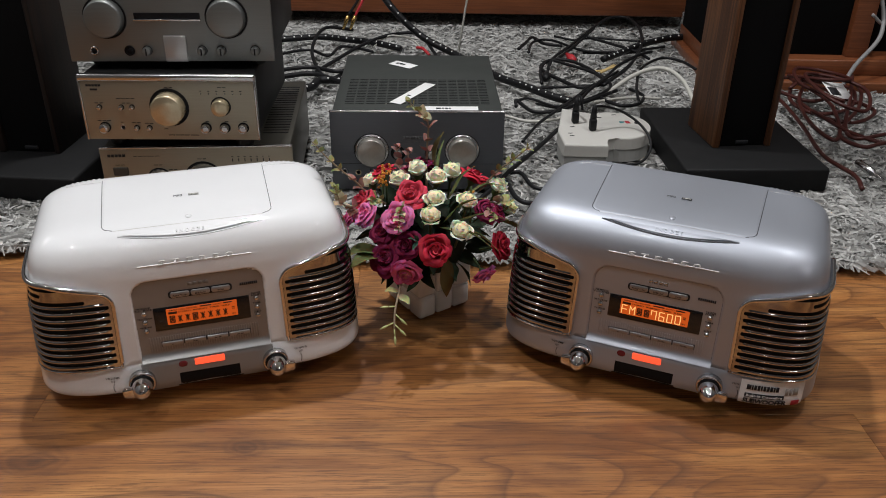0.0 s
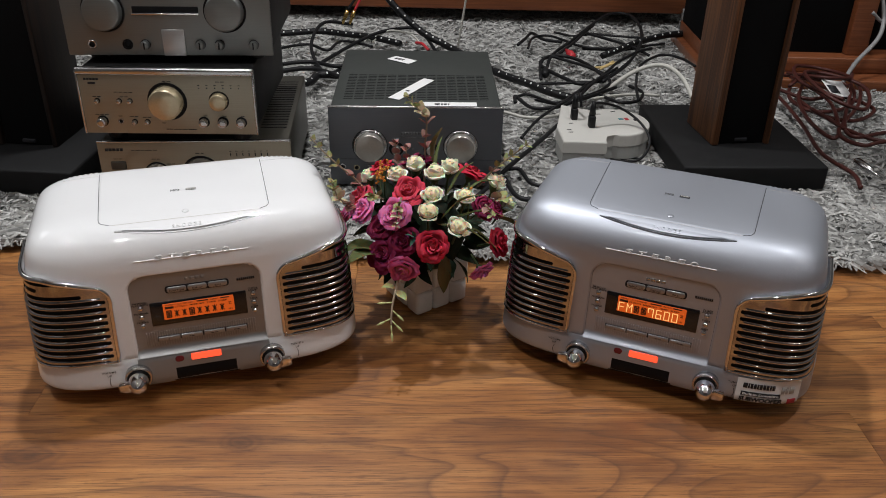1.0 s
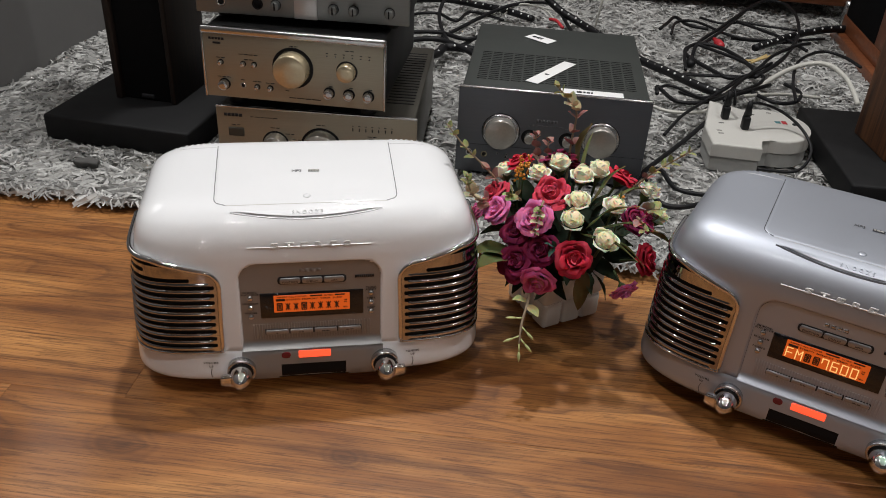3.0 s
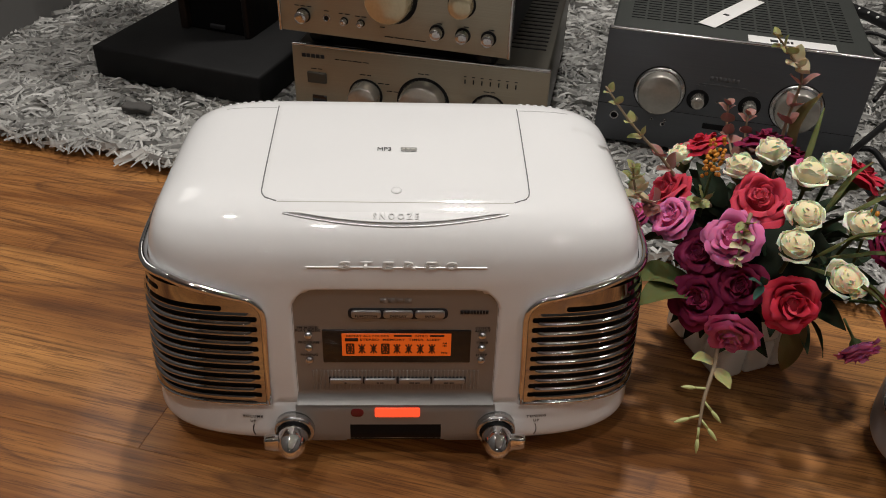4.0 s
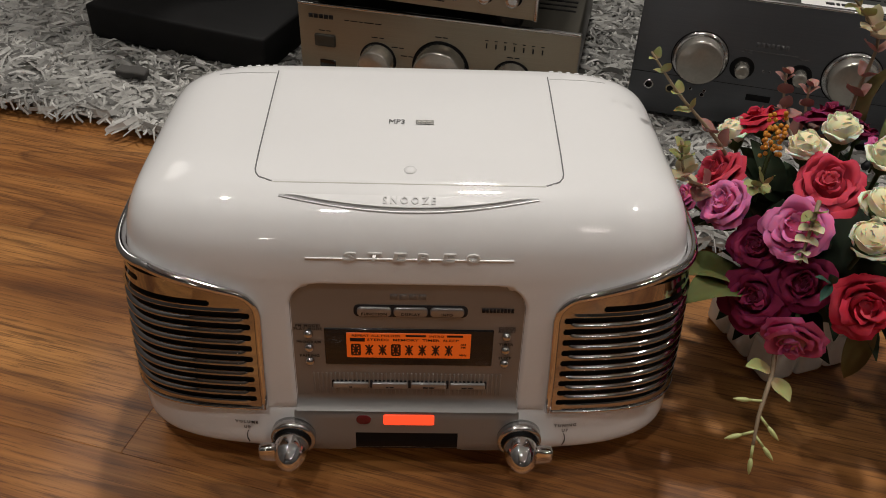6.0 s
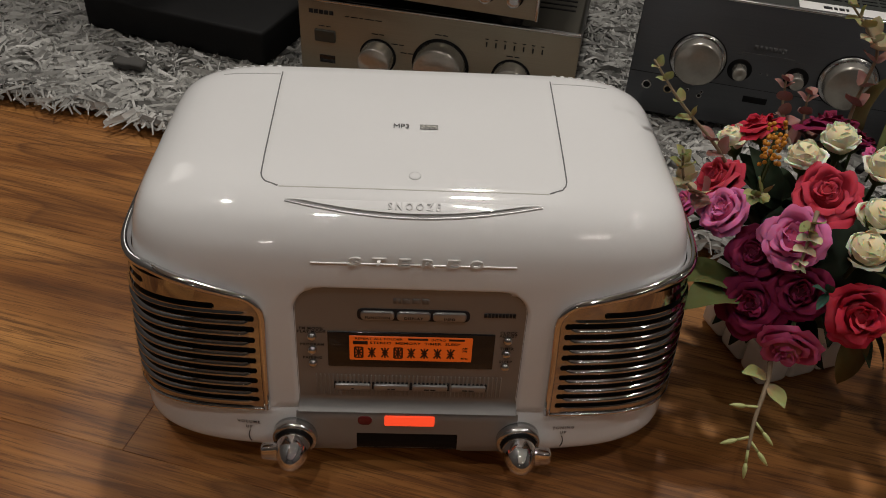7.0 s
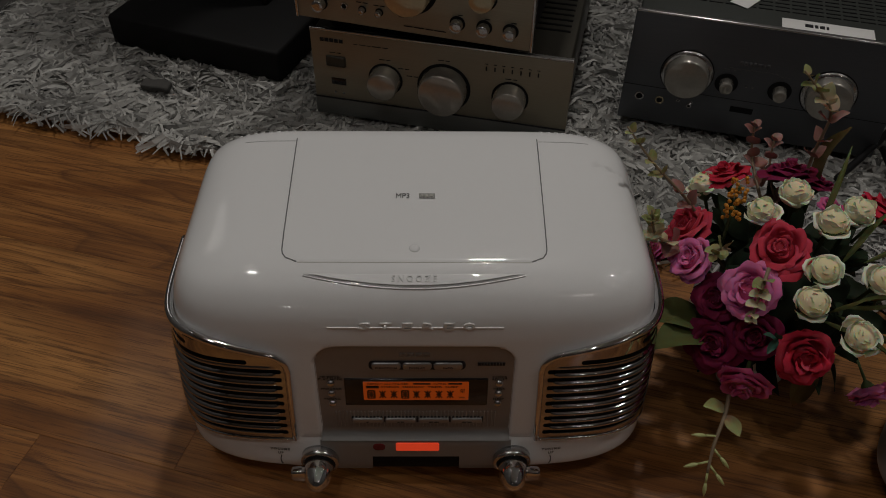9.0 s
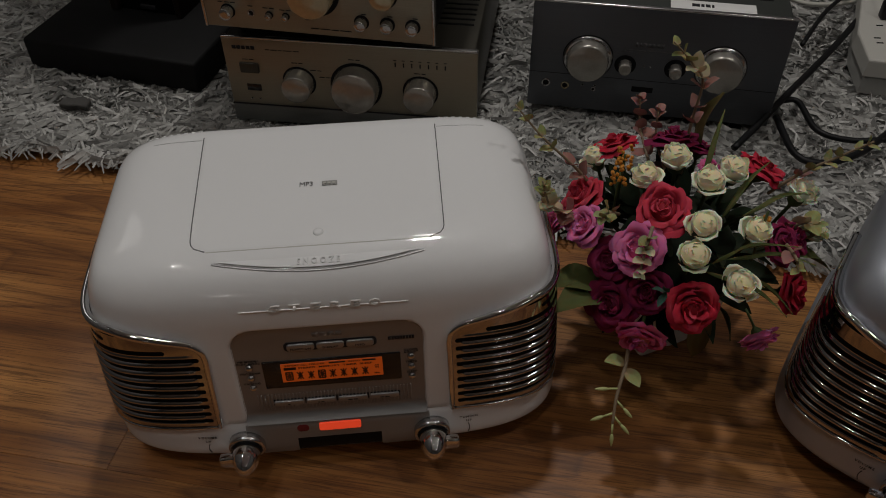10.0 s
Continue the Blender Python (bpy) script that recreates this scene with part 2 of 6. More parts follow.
M = {
    "floor": floor_wood(),
    "white": simple("white_gloss_enamel", (0.855, 0.86, 0.868), 0.35, 0, 1.0, 0.012, 200, 0, 0.025, spec=0.12),
    "silver": simple("silver_paint", (0.45, 0.475, 0.53), 0.48, 0.7, 0.12, 0.03, 900, 0.02, 0.12),
    "panel": simple("grey_silver_panel", (0.31, 0.305, 0.30), 0.42, 0.55, 0.0, 0.04, 900, 0.03),
    "chrome": simple("chrome", (0.47, 0.47, 0.485), 0.06, 1.0, 0, 0.02, 60),
    # brighter copy of the chrome; stronger ceiling reflections are put into its colour
    "lit_chrome": simple("chrome_brightened_for_reflections", (0.72, 0.72, 0.73), 0.05, 1.0, 0, 0.02, 60),
    "softchrome": simple("satin_chrome", (0.62, 0.62, 0.62), 0.22, 1.0, 0, 0.03, 200),
    "key_metal": simple("grey_key_metal", (0.37, 0.37, 0.375), 0.30, 0.75, 0, 0.04, 300),
    "dark": simple("black_void", (0.006, 0.006, 0.007), 0.6, 0, 0, 0.2, spec=0.2),
    "seam": simple("seam_shadow_gap", (0.05, 0.05, 0.055), 0.7, 0, 0, 0.1),
    "grey_gap": simple("pale_seam_gap", (0.16, 0.16, 0.165), 0.7, 0, 0, 0.1),
    "gloss_black": simple("display_window", (0.008, 0.008, 0.009), 0.12, 0, 0.3, 0.1),
    "ink": simple("dark_grey_print", (0.022, 0.022, 0.025), 0.6, 0, 0, 0.1, spec=0.25),
    "pale_metal": simple("pale_metal", (0.80, 0.79, 0.77), 0.35, 0.4, 0, 0.03),
    "emboss": simple("embossed_grey", (0.55, 0.55, 0.56), 0.3, 0.5, 0, 0.04),
    "lcd": glow("amber_backlight", (1.0, 0.135, 0.010), 0.37, (0.12, 0.03, 0.01)),
    "lcd_dark": simple("lcd_segment", (0.03, 0.008, 0.004), 0.5),
    "lcd_bright": glow("lcd_lit_segment", (1.0, 0.48, 0.14), 0.85),
    "led": glow("red_light_bar", (1.0, 0.075, 0.025), 1.1, (0.4, 0.03, 0.01)),
    "ir": simple("dark_red_window", (0.16, 0.015, 0.02), 0.2),
    "paper": simple("white_paper", (0.82, 0.82, 0.81), 0.6, 0, 0, 0.04, 80),
    "red_print": simple("red_print", (0.45, 0.03, 0.04), 0.6),
    "champagne": brushed("champagne_aluminium", (0.39, 0.355, 0.275), 0.42),
    "alu": brushed("grey_aluminium", (0.215, 0.224, 0.216), 0.42),
    "titan": brushed("dark_titanium_front", (0.142, 0.151, 0.165), 0.42),
    "titan_print": simple("dark_print", (0.10, 0.10, 0.105), 0.5),
    "case_black": simple("black_steel_case", (0.016, 0.016, 0.0165), 0.5, 0, 0, 0.15, 500, 0.1, spec=0.25),
    "case_grey": simple("grey_green_steel_case", (0.045, 0.05, 0.046), 0.45, 0.2, 0, 0.12, 500, 0.1),
    "case_olive": simple("bronze_steel_case", (0.078, 0.072, 0.058), 0.38, 0.5, 0, 0.1, 500, 0.08),
    "knob": brushed("spun_aluminium", (0.47, 0.445, 0.40), 0.22, (60, 60, 60)),
    "rosewood": wood("striped_rosewood", (0.010, 0.005, 0.004), (0.085, 0.034, 0.014), (0.27, 0.115, 0.042), (22.0, 22.0, 1.0), 2.6, 0.5, 0.0),
    # darker copy of the rosewood; the left stand's shade is in the colour
    "shaded_rosewood": wood("rosewood_darkened_for_shade", (0.003, 0.002, 0.002), (0.010, 0.005, 0.003), (0.035, 0.015, 0.007), (22.0, 22.0, 1.0), 2.6, 0.6, 0.0),
    "cabinet_wood": wood("red_brown_wood", (0.10, 0.03, 0.012), (0.20, 0.065, 0.024), (0.30, 0.105, 0.04), (1.2, 12, 12), 3.0, 0.38, 0.2),
    "black_lacquer": simple("black_lacquer", (0.012, 0.012, 0.0125), 0.6, 0, 0.0, 0.5, 40, 0.15, spec=0.2),
    "cloth": simple("black_speaker_cloth", (0.0065, 0.0065, 0.007), 1.0, 0, 0, 0.3, 900, 0.3, spec=0.08),
    "rug_base": simple("rug_backing", (0.20, 0.20, 0.195), 0.95, 0, 0, 0.4, 90, 0.8, big=14),
    "rug": island("grey_shag_pile", [(0.0, (0.18, 0.178, 0.168)), (0.25, (0.38, 0.377, 0.36)), (0.6, (0.54, 0.535, 0.51)), (1.0, (0.76, 0.755, 0.73))], 0.75, 0.3),
    "ceramic": simple("white_glazed_ceramic", (0.80, 0.79, 0.75), 0.25, 0, 0.4, 0.04, 30, 0.05),
    "plastic_white": simple("off_white_plastic", (0.58, 0.57, 0.53), 0.4, 0, 0, 0.05, 200),
    "plastic_grey": simple("pale_grey_plastic", (0.40, 0.40, 0.38), 0.45, 0, 0, 0.05, 200),
    "rubber": simple("black_rubber", (0.008, 0.008, 0.009), 0.5, 0, 0, 0.2, spec=0.3),
    "cable_white": simple("white_cable", (0.55, 0.54, 0.49), 0.5),
    "cable_grey": simple("grey_cable", (0.30, 0.30, 0.30), 0.5),
    "cable_red": simple("dark_red_cable", (0.066, 0.019, 0.015), 0.4, spec=0.3),
    "cable_bright_red": simple("red_wire", (0.5, 0.03, 0.04), 0.4),
    "cable_yellow": simple("pale_yellow_wire", (0.62, 0.46, 0.20), 0.45),
    "gold": simple("gold_plug", (0.75, 0.52, 0.18), 0.2, 1.0),
    "wall": simple("grey_wall", (0.14, 0.137, 0.133), 0.85, 0, 0, 0.05, 60, 0.2),
    "dark_wall": simple("pale_wall", (0.30, 0.295, 0.29), 0.85, 0, 0, 0.1, 60, 0.2),
    "brass": brushed("pale_gold_metal", (0.64, 0.55, 0.37), 0.22, (60, 60, 60)),
    "softalu": brushed("light_aluminium", (0.52, 0.52, 0.51), 0.35),
    "teal": simple("teal_print", (0.08, 0.25, 0.27), 0.6),
    "bud": simple("lime_bud", (0.52, 0.56, 0.24), 0.5),
    "scrap": simple("dark_felt", (0.085, 0.082, 0.078), 0.95, 0, 0, 0.3, 300, 0.6),
    "ceiling": simple("white_ceiling", (0.66, 0.65, 0.63), 0.9, 0, 0, 0.03, 30, 0.1),
    "lamp": glow("lamp_glass", (1.0, 0.95, 0.89), 24.0, (0.8, 0.8, 0.8)),
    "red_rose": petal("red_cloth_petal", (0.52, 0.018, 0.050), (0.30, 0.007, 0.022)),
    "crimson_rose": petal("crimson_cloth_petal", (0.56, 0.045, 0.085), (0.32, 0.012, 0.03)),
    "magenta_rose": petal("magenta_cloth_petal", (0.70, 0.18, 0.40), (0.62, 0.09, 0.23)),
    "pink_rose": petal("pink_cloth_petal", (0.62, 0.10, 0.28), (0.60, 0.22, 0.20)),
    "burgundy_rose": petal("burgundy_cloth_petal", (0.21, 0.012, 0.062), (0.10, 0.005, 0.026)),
    "cream_rose": petal("cream_cloth_petal", (0.93, 0.87, 0.66), (0.92, 0.82, 0.52), 0.02),
    "leaf": petal("green_cloth_leaf", (0.11, 0.12, 0.038), (0.08, 0.095, 0.03)),
    # near-black green; the shade deep in the bouquet is put into this colour
    "gap_green": petal("dark_green_gap_fill", (0.018, 0.03, 0.012), (0.012, 0.02, 0.01)),
    "lime_leaf": petal("lime_leaf", (0.34, 0.36, 0.14), (0.40, 0.24, 0.16)),
    "pink_leaf": petal("dusty_pink_leaf", (0.38, 0.19, 0.17), (0.26, 0.12, 0.09)),
    "pale_leaf": petal("cream_pink_leaf", (0.62, 0.56, 0.36), (0.52, 0.30, 0.24)),
    "brown_leaf": petal("olive_brown_leaf", (0.13, 0.10, 0.035), (0.09, 0.06, 0.025)),
    "teal_leaf": petal("blue_green_leaf", (0.05, 0.12, 0.09), (0.035, 0.085, 0.06)),
    "stem": simple("brown_green_stem", (0.26, 0.19, 0.12), 0.6),
    "green_stem": simple("green_stem", (0.06, 0.09, 0.025), 0.6),
    "berry": simple("orange_berry", (0.62, 0.24, 0.02), 0.4),
}

# ---- mesh helpers ----


def mesh_of(bm, name, smooth=True):
    bmesh.ops.recalc_face_normals(bm, faces=bm.faces)
    me = bpy.data.meshes.new(name)
    if smooth:
        for f in bm.faces:
            f.smooth = True
    bm.to_mesh(me)
    bm.free()
    return me


def part(name, bm, material, parent=None, label="", smooth=True, m=None):
    me = bm if isinstance(bm, bpy.types.Mesh) else mesh_of(bm, name, smooth)
    if not me.materials:
        me.materials.append(M[material])
    ob = new(name, me)
    if parent:
        ob.parent = parent
    if m is not None:
        ob.matrix_local = m
    if label:
        ob["label"] = label
    return ob


def thing(name, m, label, category, group="", kind=""):
    ob = new(name)
    ob.empty_display_size = 0.05
    ob.matrix_world = m
    return tagged(ob, label, category, group, kind)


def box(x0, x1, y0, y1, z0, z1, bevel=0.0, segs=2):
    bm = bmesh.new()
    bmesh.ops.create_cube(bm, size=1.0, matrix=Matrix.Translation(((x0 + x1) / 2, (y0 + y1) / 2, (z0 + z1) / 2)) @ Matrix.Diagonal((x1 - x0, y1 - y0, z1 - z0, 1)))
    if bevel:
        bmesh.ops.bevel(bm, geom=bm.edges[:], offset=bevel, segments=segs, profile=0.5, affect="EDGES", clamp_overlap=True)
    return bm


def lathe(profile, axis="Y", segs=32, m=None):
    """Turns (radius, distance) pairs round an axis; the distance runs along -Y or +Z."""
    bm = bmesh.new()
    rings = []
    for r, d in profile:
        ring = []
        for i in range(segs):
            a = 2 * math.pi * i / segs
            c, s = r * math.cos(a), r * math.sin(a)
            ring.append(bm.verts.new((c, -d, s) if axis == "Y" else (c, s, d)))
        rings.append(ring)
    for a, b in zip(rings, rings[1:]):
        for i in range(segs):
            bm.faces.new((a[i], a[(i + 1) % segs], b[(i + 1) % segs], b[i]))
    for ring in (rings[0], rings[-1]):
        bm.faces.new(ring)
    bmesh.ops.remove_doubles(bm, verts=bm.verts[:], dist=1e-6)
    if m is not None:
        bm.transform(m)
    return bm


def smooth_path(points, n=8):
    """A round course through the points."""
    p = [Vector(q) for q in points]
    p = [p[0] * 2 - p[1]] + p + [p[-1] * 2 - p[-2]]
    out = []
    for i in range(1, len(p) - 2):
        for j in range(n):
            t = j / n
            a, b, c, d = p[i - 1], p[i], p[i + 1], p[i + 2]
            out.append(0.5 * (2 * b + (c - a) * t + (2 * a - 5 * b + 4 * c - d) * t * t + (3 * b - a - 3 * c + d) * t * t * t))
    out.append(p[-2])
    return out


def tube(points, r, segs=8, bm=None, taper=None):
    bm = bm or bmesh.new()
    up, rings = Vector((0.3, 0.2, 0.93)), []
    for i, p in enumerate(points):
        d = (points[min(i + 1, len(points) - 1)] - points[max(i - 1, 0)]).normalized()
        side = d.cross(up)
        if side.length < 1e-4:
            side = d.cross(Vector((1, 0, 0)))
        side.normalize()
        up = side.cross(d).normalized()
        rr = r * (taper(i / (len(points) - 1)) if taper else 1)
        rings.append([bm.verts.new(p + (side * math.cos(2 * math.pi * k / segs) + up * math.sin(2 * math.pi * k / segs)) * rr) for k in range(segs)])
    for a, b in zip(rings, rings[1:]):
        for i in range(segs):
            bm.faces.new((a[i], a[(i + 1) % segs], b[(i + 1) % segs], b[i]))
    bm.faces.new(rings[0])
    bm.faces.new(rings[-1])
    return bm


def sheet(us, ws, place, keep=None):
    """A grid over two lists of parameters; place(u, w) gives a point, keep(u, w) tells which cells stay."""
    bm = bmesh.new()
    g = [[bm.verts.new(place(u, w)) for w in ws] for u in us]
    for i in range(len(us) - 1):
        for j in range(len(ws) - 1):
            if keep and not keep((us[i] + us[i + 1]) / 2, (ws[j] + ws[j + 1]) / 2):
                continue
            q = (g[i][j], g[i + 1][j], g[i + 1][j + 1], g[i][j + 1])
            if min((q[n].co - q[n - 2].co).length for n in range(4)) > 1e-6:
                bm.faces.new(q)
    bmesh.ops.remove_doubles(bm, verts=bm.verts[:], dist=1e-6)
    loose = [v for v in bm.verts if not v.link_faces]
    bmesh.ops.delete(bm, geom=loose, context="VERTS")
    return bm


def span(a, b, n):
    return [a + (b - a) * i / n for i in range(n + 1)]


def lettering(text, size, depth=0.0002, spacing=1.0, shear=0.0, width=None, bold=0.022):
    """Flat raised letters as a mesh: x to the right, y up, centred; width squeezes or stretches to a length."""
    cu = bpy.data.curves.new("lettering", "FONT")
    cu.body, cu.size, cu.extrude, cu.space_character, cu.shear = text, size, depth, spacing, shear
    cu.offset = size * bold
    cu.align_x, cu.align_y, cu.resolution_u = "CENTER", "CENTER", 2
    ob = bpy.data.objects.new("lettering", cu)
    scene.collection.objects.link(ob)
    me = bpy.data.meshes.new_from_object(ob.evaluated_get(bpy.context.evaluated_depsgraph_get()))
    bpy.data.objects.remove(ob)
    bpy.data.curves.remove(cu)
    bm = bmesh.new()
    bm.from_mesh(me)
    bpy.data.meshes.remove(me)
    if width:
        xs = [v.co.x for v in bm.verts]
        k = width / (max(xs) - min(xs))
        for v in bm.verts:
            v.co.x *= k
    return bm


def bars(lengths, height, gap):
    """Plain bars in place of writing."""
    bm = bmesh.new()
    total, x = sum(lengths) + gap * (len(lengths) - 1), 0.0
    for w in lengths:
        bmesh.ops.create_cube(bm, size=1.0, matrix=Matrix.Translation((x + w / 2 - total / 2, 0, 0)) @ Matrix.Diagonal((w, height, 0.0003, 1)))
        x += w + gap
    return bm


def moved(bm, fn):
    for v in bm.verts:
        v.co = Vector(fn(*v.co))
    return bm

# ---- table radios ----
HALF_W, HALF_D, MID_V, POWER, BASE_POWER, BACK_D, BACK_POWER = 0.2180, 0.120, 0.075, 6.0, 4.4, 0.117, 8.0
# height, bulge of the front, bulge of the flanks
PROFILE = [(0.0264, 0.0140, 0.0052), (0.0324, 0.0175, 0.0086), (0.0400, 0.0175, 0.0086), (0.050, 0.0155, 0.0082), (0.066, 0.0125, 0.0079), (0.069, 0.0115, 0.0060), (0.072, 0.0100, 0.0004),
           (0.100, 0.0085, -0.0008), (0.130, 0.0058, -0.0024), (0.160, 0.0030, -0.0042), (0.185, 0.0006, -0.0065), (0.200, -0.0010, -0.0083), (0.214, -0.0045, -0.0108), (0.226, -0.0105, -0.0150),
           (0.236, -0.0190, -0.0222), (0.243, -0.0300, -0.0345), (0.2470, -0.0420, -0.0495), (0.2490, -0.0550, -0.0660)]
CURVE = smooth_path(PROFILE, 10)
PZ, PO, PS = [p.x for p in CURVE], [p.y for p in CURVE], [p.z for p in CURVE]
TOP_Z = PZ[-1]


def swell(z):
    return float(np.interp(z, PZ, PO))


def flank(z):
    return float(np.interp(z, PZ, PS))


def bow(z):
    return POWER if z > 0.0703 else BASE_POWER


def back_depth(z):
    o = swell(z)
    return BACK_D + (o if o > 0 else 0.35 * o)


def outline(angle, z, out=0.0, k=1.0):
    """The plan shape at a height: bowed in front, square behind."""
    s, c = math.sin(angle), math.cos(angle)
    n = bow(z) if c >= 0 else BACK_POWER
    b = HALF_D + swell(z) if c >= 0 else back_depth(z)
    return ((HALF_W + flank(z) + out) * k * math.copysign(abs(s) ** (2 / n), s), MID_V - (b + out) * k * math.copysign(abs(c) ** (2 / n), c))


def ring_point(angle, z, out=0.0):
    """On the radio's outline at height z; angle 0 is the middle of the front, positive to the right."""
    return outline(angle, z, out) + (z,)


def front(u, z, out=0.0):
    a, b = HALF_W + flank(z) + out, HALF_D + swell(z) + out
    return (u, MID_V - b * (1 - min(1, abs(u / a)) ** bow(z)) ** (1 / bow(z)), z)


def roof(u, v, out=0.0):
    """On the radio's top."""
    n = POWER if v < MID_V else BACK_POWER
    deep = lambda z: HALF_D + swell(z) if v < MID_V else back_depth(z)
    fits = lambda z: (abs(u) / (HALF_W + flank(z))) ** n + (abs(v - MID_V) / deep(z)) ** n
    k = fits(TOP_Z)
    if k <= 1:
        return (u, v, TOP_Z + 0.0030 * (1 - k ** (2 / n)) + out)
    lo, hi = 0.18, TOP_Z
    for _ in range(30):
        mid = (lo + hi) / 2
        lo, hi = (lo, mid) if fits(mid) > 1 else (mid, hi)
    return (u, v, lo + out)


# arc length along the front and round the corner
ARC_A = [i * 0.5 * math.pi / 400 for i in range(401)]
ARC_P = [Vector(ring_point(a, 0.12)) for a in ARC_A]
ARC_S = list(np.cumsum([0.0] + [(q - p).length for p, q in zip(ARC_P, ARC_P[1:])]))
INNER = float(np.interp(0.108, [p.x for p in ARC_P], ARC_S))


def grille_point(side, s, z, out):
    a = float(np.interp(INNER + s, ARC_S, ARC_A))
    return ring_point(side * a, z, out)


PANEL_W, PANEL_TOP, PANEL_LOW = 0.086, 0.188, 0.071


def panel_depth(u, z):
    """How deep the front is sunk for the control panel."""
    r = 0.022
    dx, dz = abs(u) - (PANEL_W - r), z - (PANEL_TOP - r)
    d = max(dx, dz) - r if min(dx, dz) < 0 else math.hypot(dx, dz) - r
    k = min(1, max(0, -d / 0.004 + 0.5))
    return 0.0042 * k * k * (3 - 2 * k)


def radio_body():
    us = [0.0]
    while us[-1] < 0.075:
        us.append(us[-1] + 0.006)
    while us[-1] < 0.1:
        us.append(us[-1] + 0.0012)
    half = [float(np.interp(u, [p.x for p in ARC_P], ARC_A)) for u in us]
    half += span(half[-1] + 0.02, math.pi, 70)
    angles = [-a for a in reversed(half[1:-1])] + half
    zs = [0.0660, 0.0690] + span(0.0705, 0.16, 14) + span(0.1625, 0.196, 26)[0:] + span(0.198, 0.230, 18) + span(0.2315, 0.2475, 18) + [0.2480, 0.2485, 0.249]
    bm = bmesh.new()
    rings = []
    for z in zs:
        row = []
        for a in angles:
            x, y, h = ring_point(a, z, -0.0008 if z < 0.0703 else 0.0)
            if abs(a) < 1.2 and z > 0.0:
                y += panel_depth(x, z)
            row.append(bm.verts.new((x, y, h)))
        rings.append(row)
    for k in span(0.9, 0.1, 8):
        row = []
        for a in angles:
            x, y = outline(a, TOP_Z, 0.0, k)
            row.append(bm.verts.new((x, y, TOP_Z + 0.003 * (1 - k * k))))
        rings.append(row)
    n = len(angles)
    for a, b in zip(rings, rings[1:]):
        for i in range(n):
            bm.faces.new((a[i], a[(i + 1) % n], b[(i + 1) % n], b[i]))
    bm.faces.new(rings[-1])
    return bm


def radio_base():
    bm = bmesh.new()
    angles = [2 * math.pi * i / 160 for i in range(160)]
    rings = [[bm.verts.new(ring_point(a, z, o)) for a in angles] for z, o in [(0.0262, -0.02), (0.0268, -0.006), (0.0280, -0.0015)] + [(z, 0) for z in (0.0300, 0.0324, 0.036, 0.042, 0.05, 0.06, 0.066)] + [(0.0690, 0.0), (0.0700, -0.0003), (0.0702, -0.0012)]]
    for a, b in zip(rings, rings[1:]):
        for i in range(160):
            bm.faces.new((a[i], a[(i + 1) % 160], b[(i + 1) % 160], b[i]))
    bm.faces.new(rings[0])
    bm.faces.new(rings[-1])
    return bm


def ribbon(points, width, out, place):
    """A narrow strip that lies on a surface along a course of (u, v) points."""
    bm = bmesh.new()
    rows = []
    for i, p in enumerate(points):
        a, b = points[max(i - 1, 0)], points[min(i + 1, len(points) - 1)]
        d = Vector((b[0] - a[0], b[1] - a[1])).normalized()
        nx, ny = -d.y * width / 2, d.x * width / 2
        rows.append([bm.verts.new(place(p[0] + k * nx, p[1] + k * ny, out if abs(k) < 1 else out - 0.0006)) for k in (-1, -0.9, 0.9, 1)])
    for a, b in zip(rows, rows[1:]):
        for j in range(3):
            bm.faces.new((a[j], a[j + 1], b[j + 1], b[j]))
    return bm


LID_END, LID_R, LID_V = 0.156, 0.013, -0.0028


def lid_half(v):
    w = 0.1090 + 0.005 * v / LID_END
    if v < LID_R:
        w -= LID_R - math.sqrt(max(0, LID_R ** 2 - (LID_R - v) ** 2))
    return w


def radio_lid():
    vs = span(0, LID_R, 8) + span(0.02, LID_END + 0.008, 16)
    ts = [-1.0, -0.995] + span(-0.96, 0.96, 16) + [0.995, 1.0]
    def place(v, t):
        edge = 0 if abs(t) < 1 and v > 0 else -0.0003
        return roof(lid_half(v) * t, v + LID_V, 0.0003 + edge)
    return sheet(vs, ts, place)


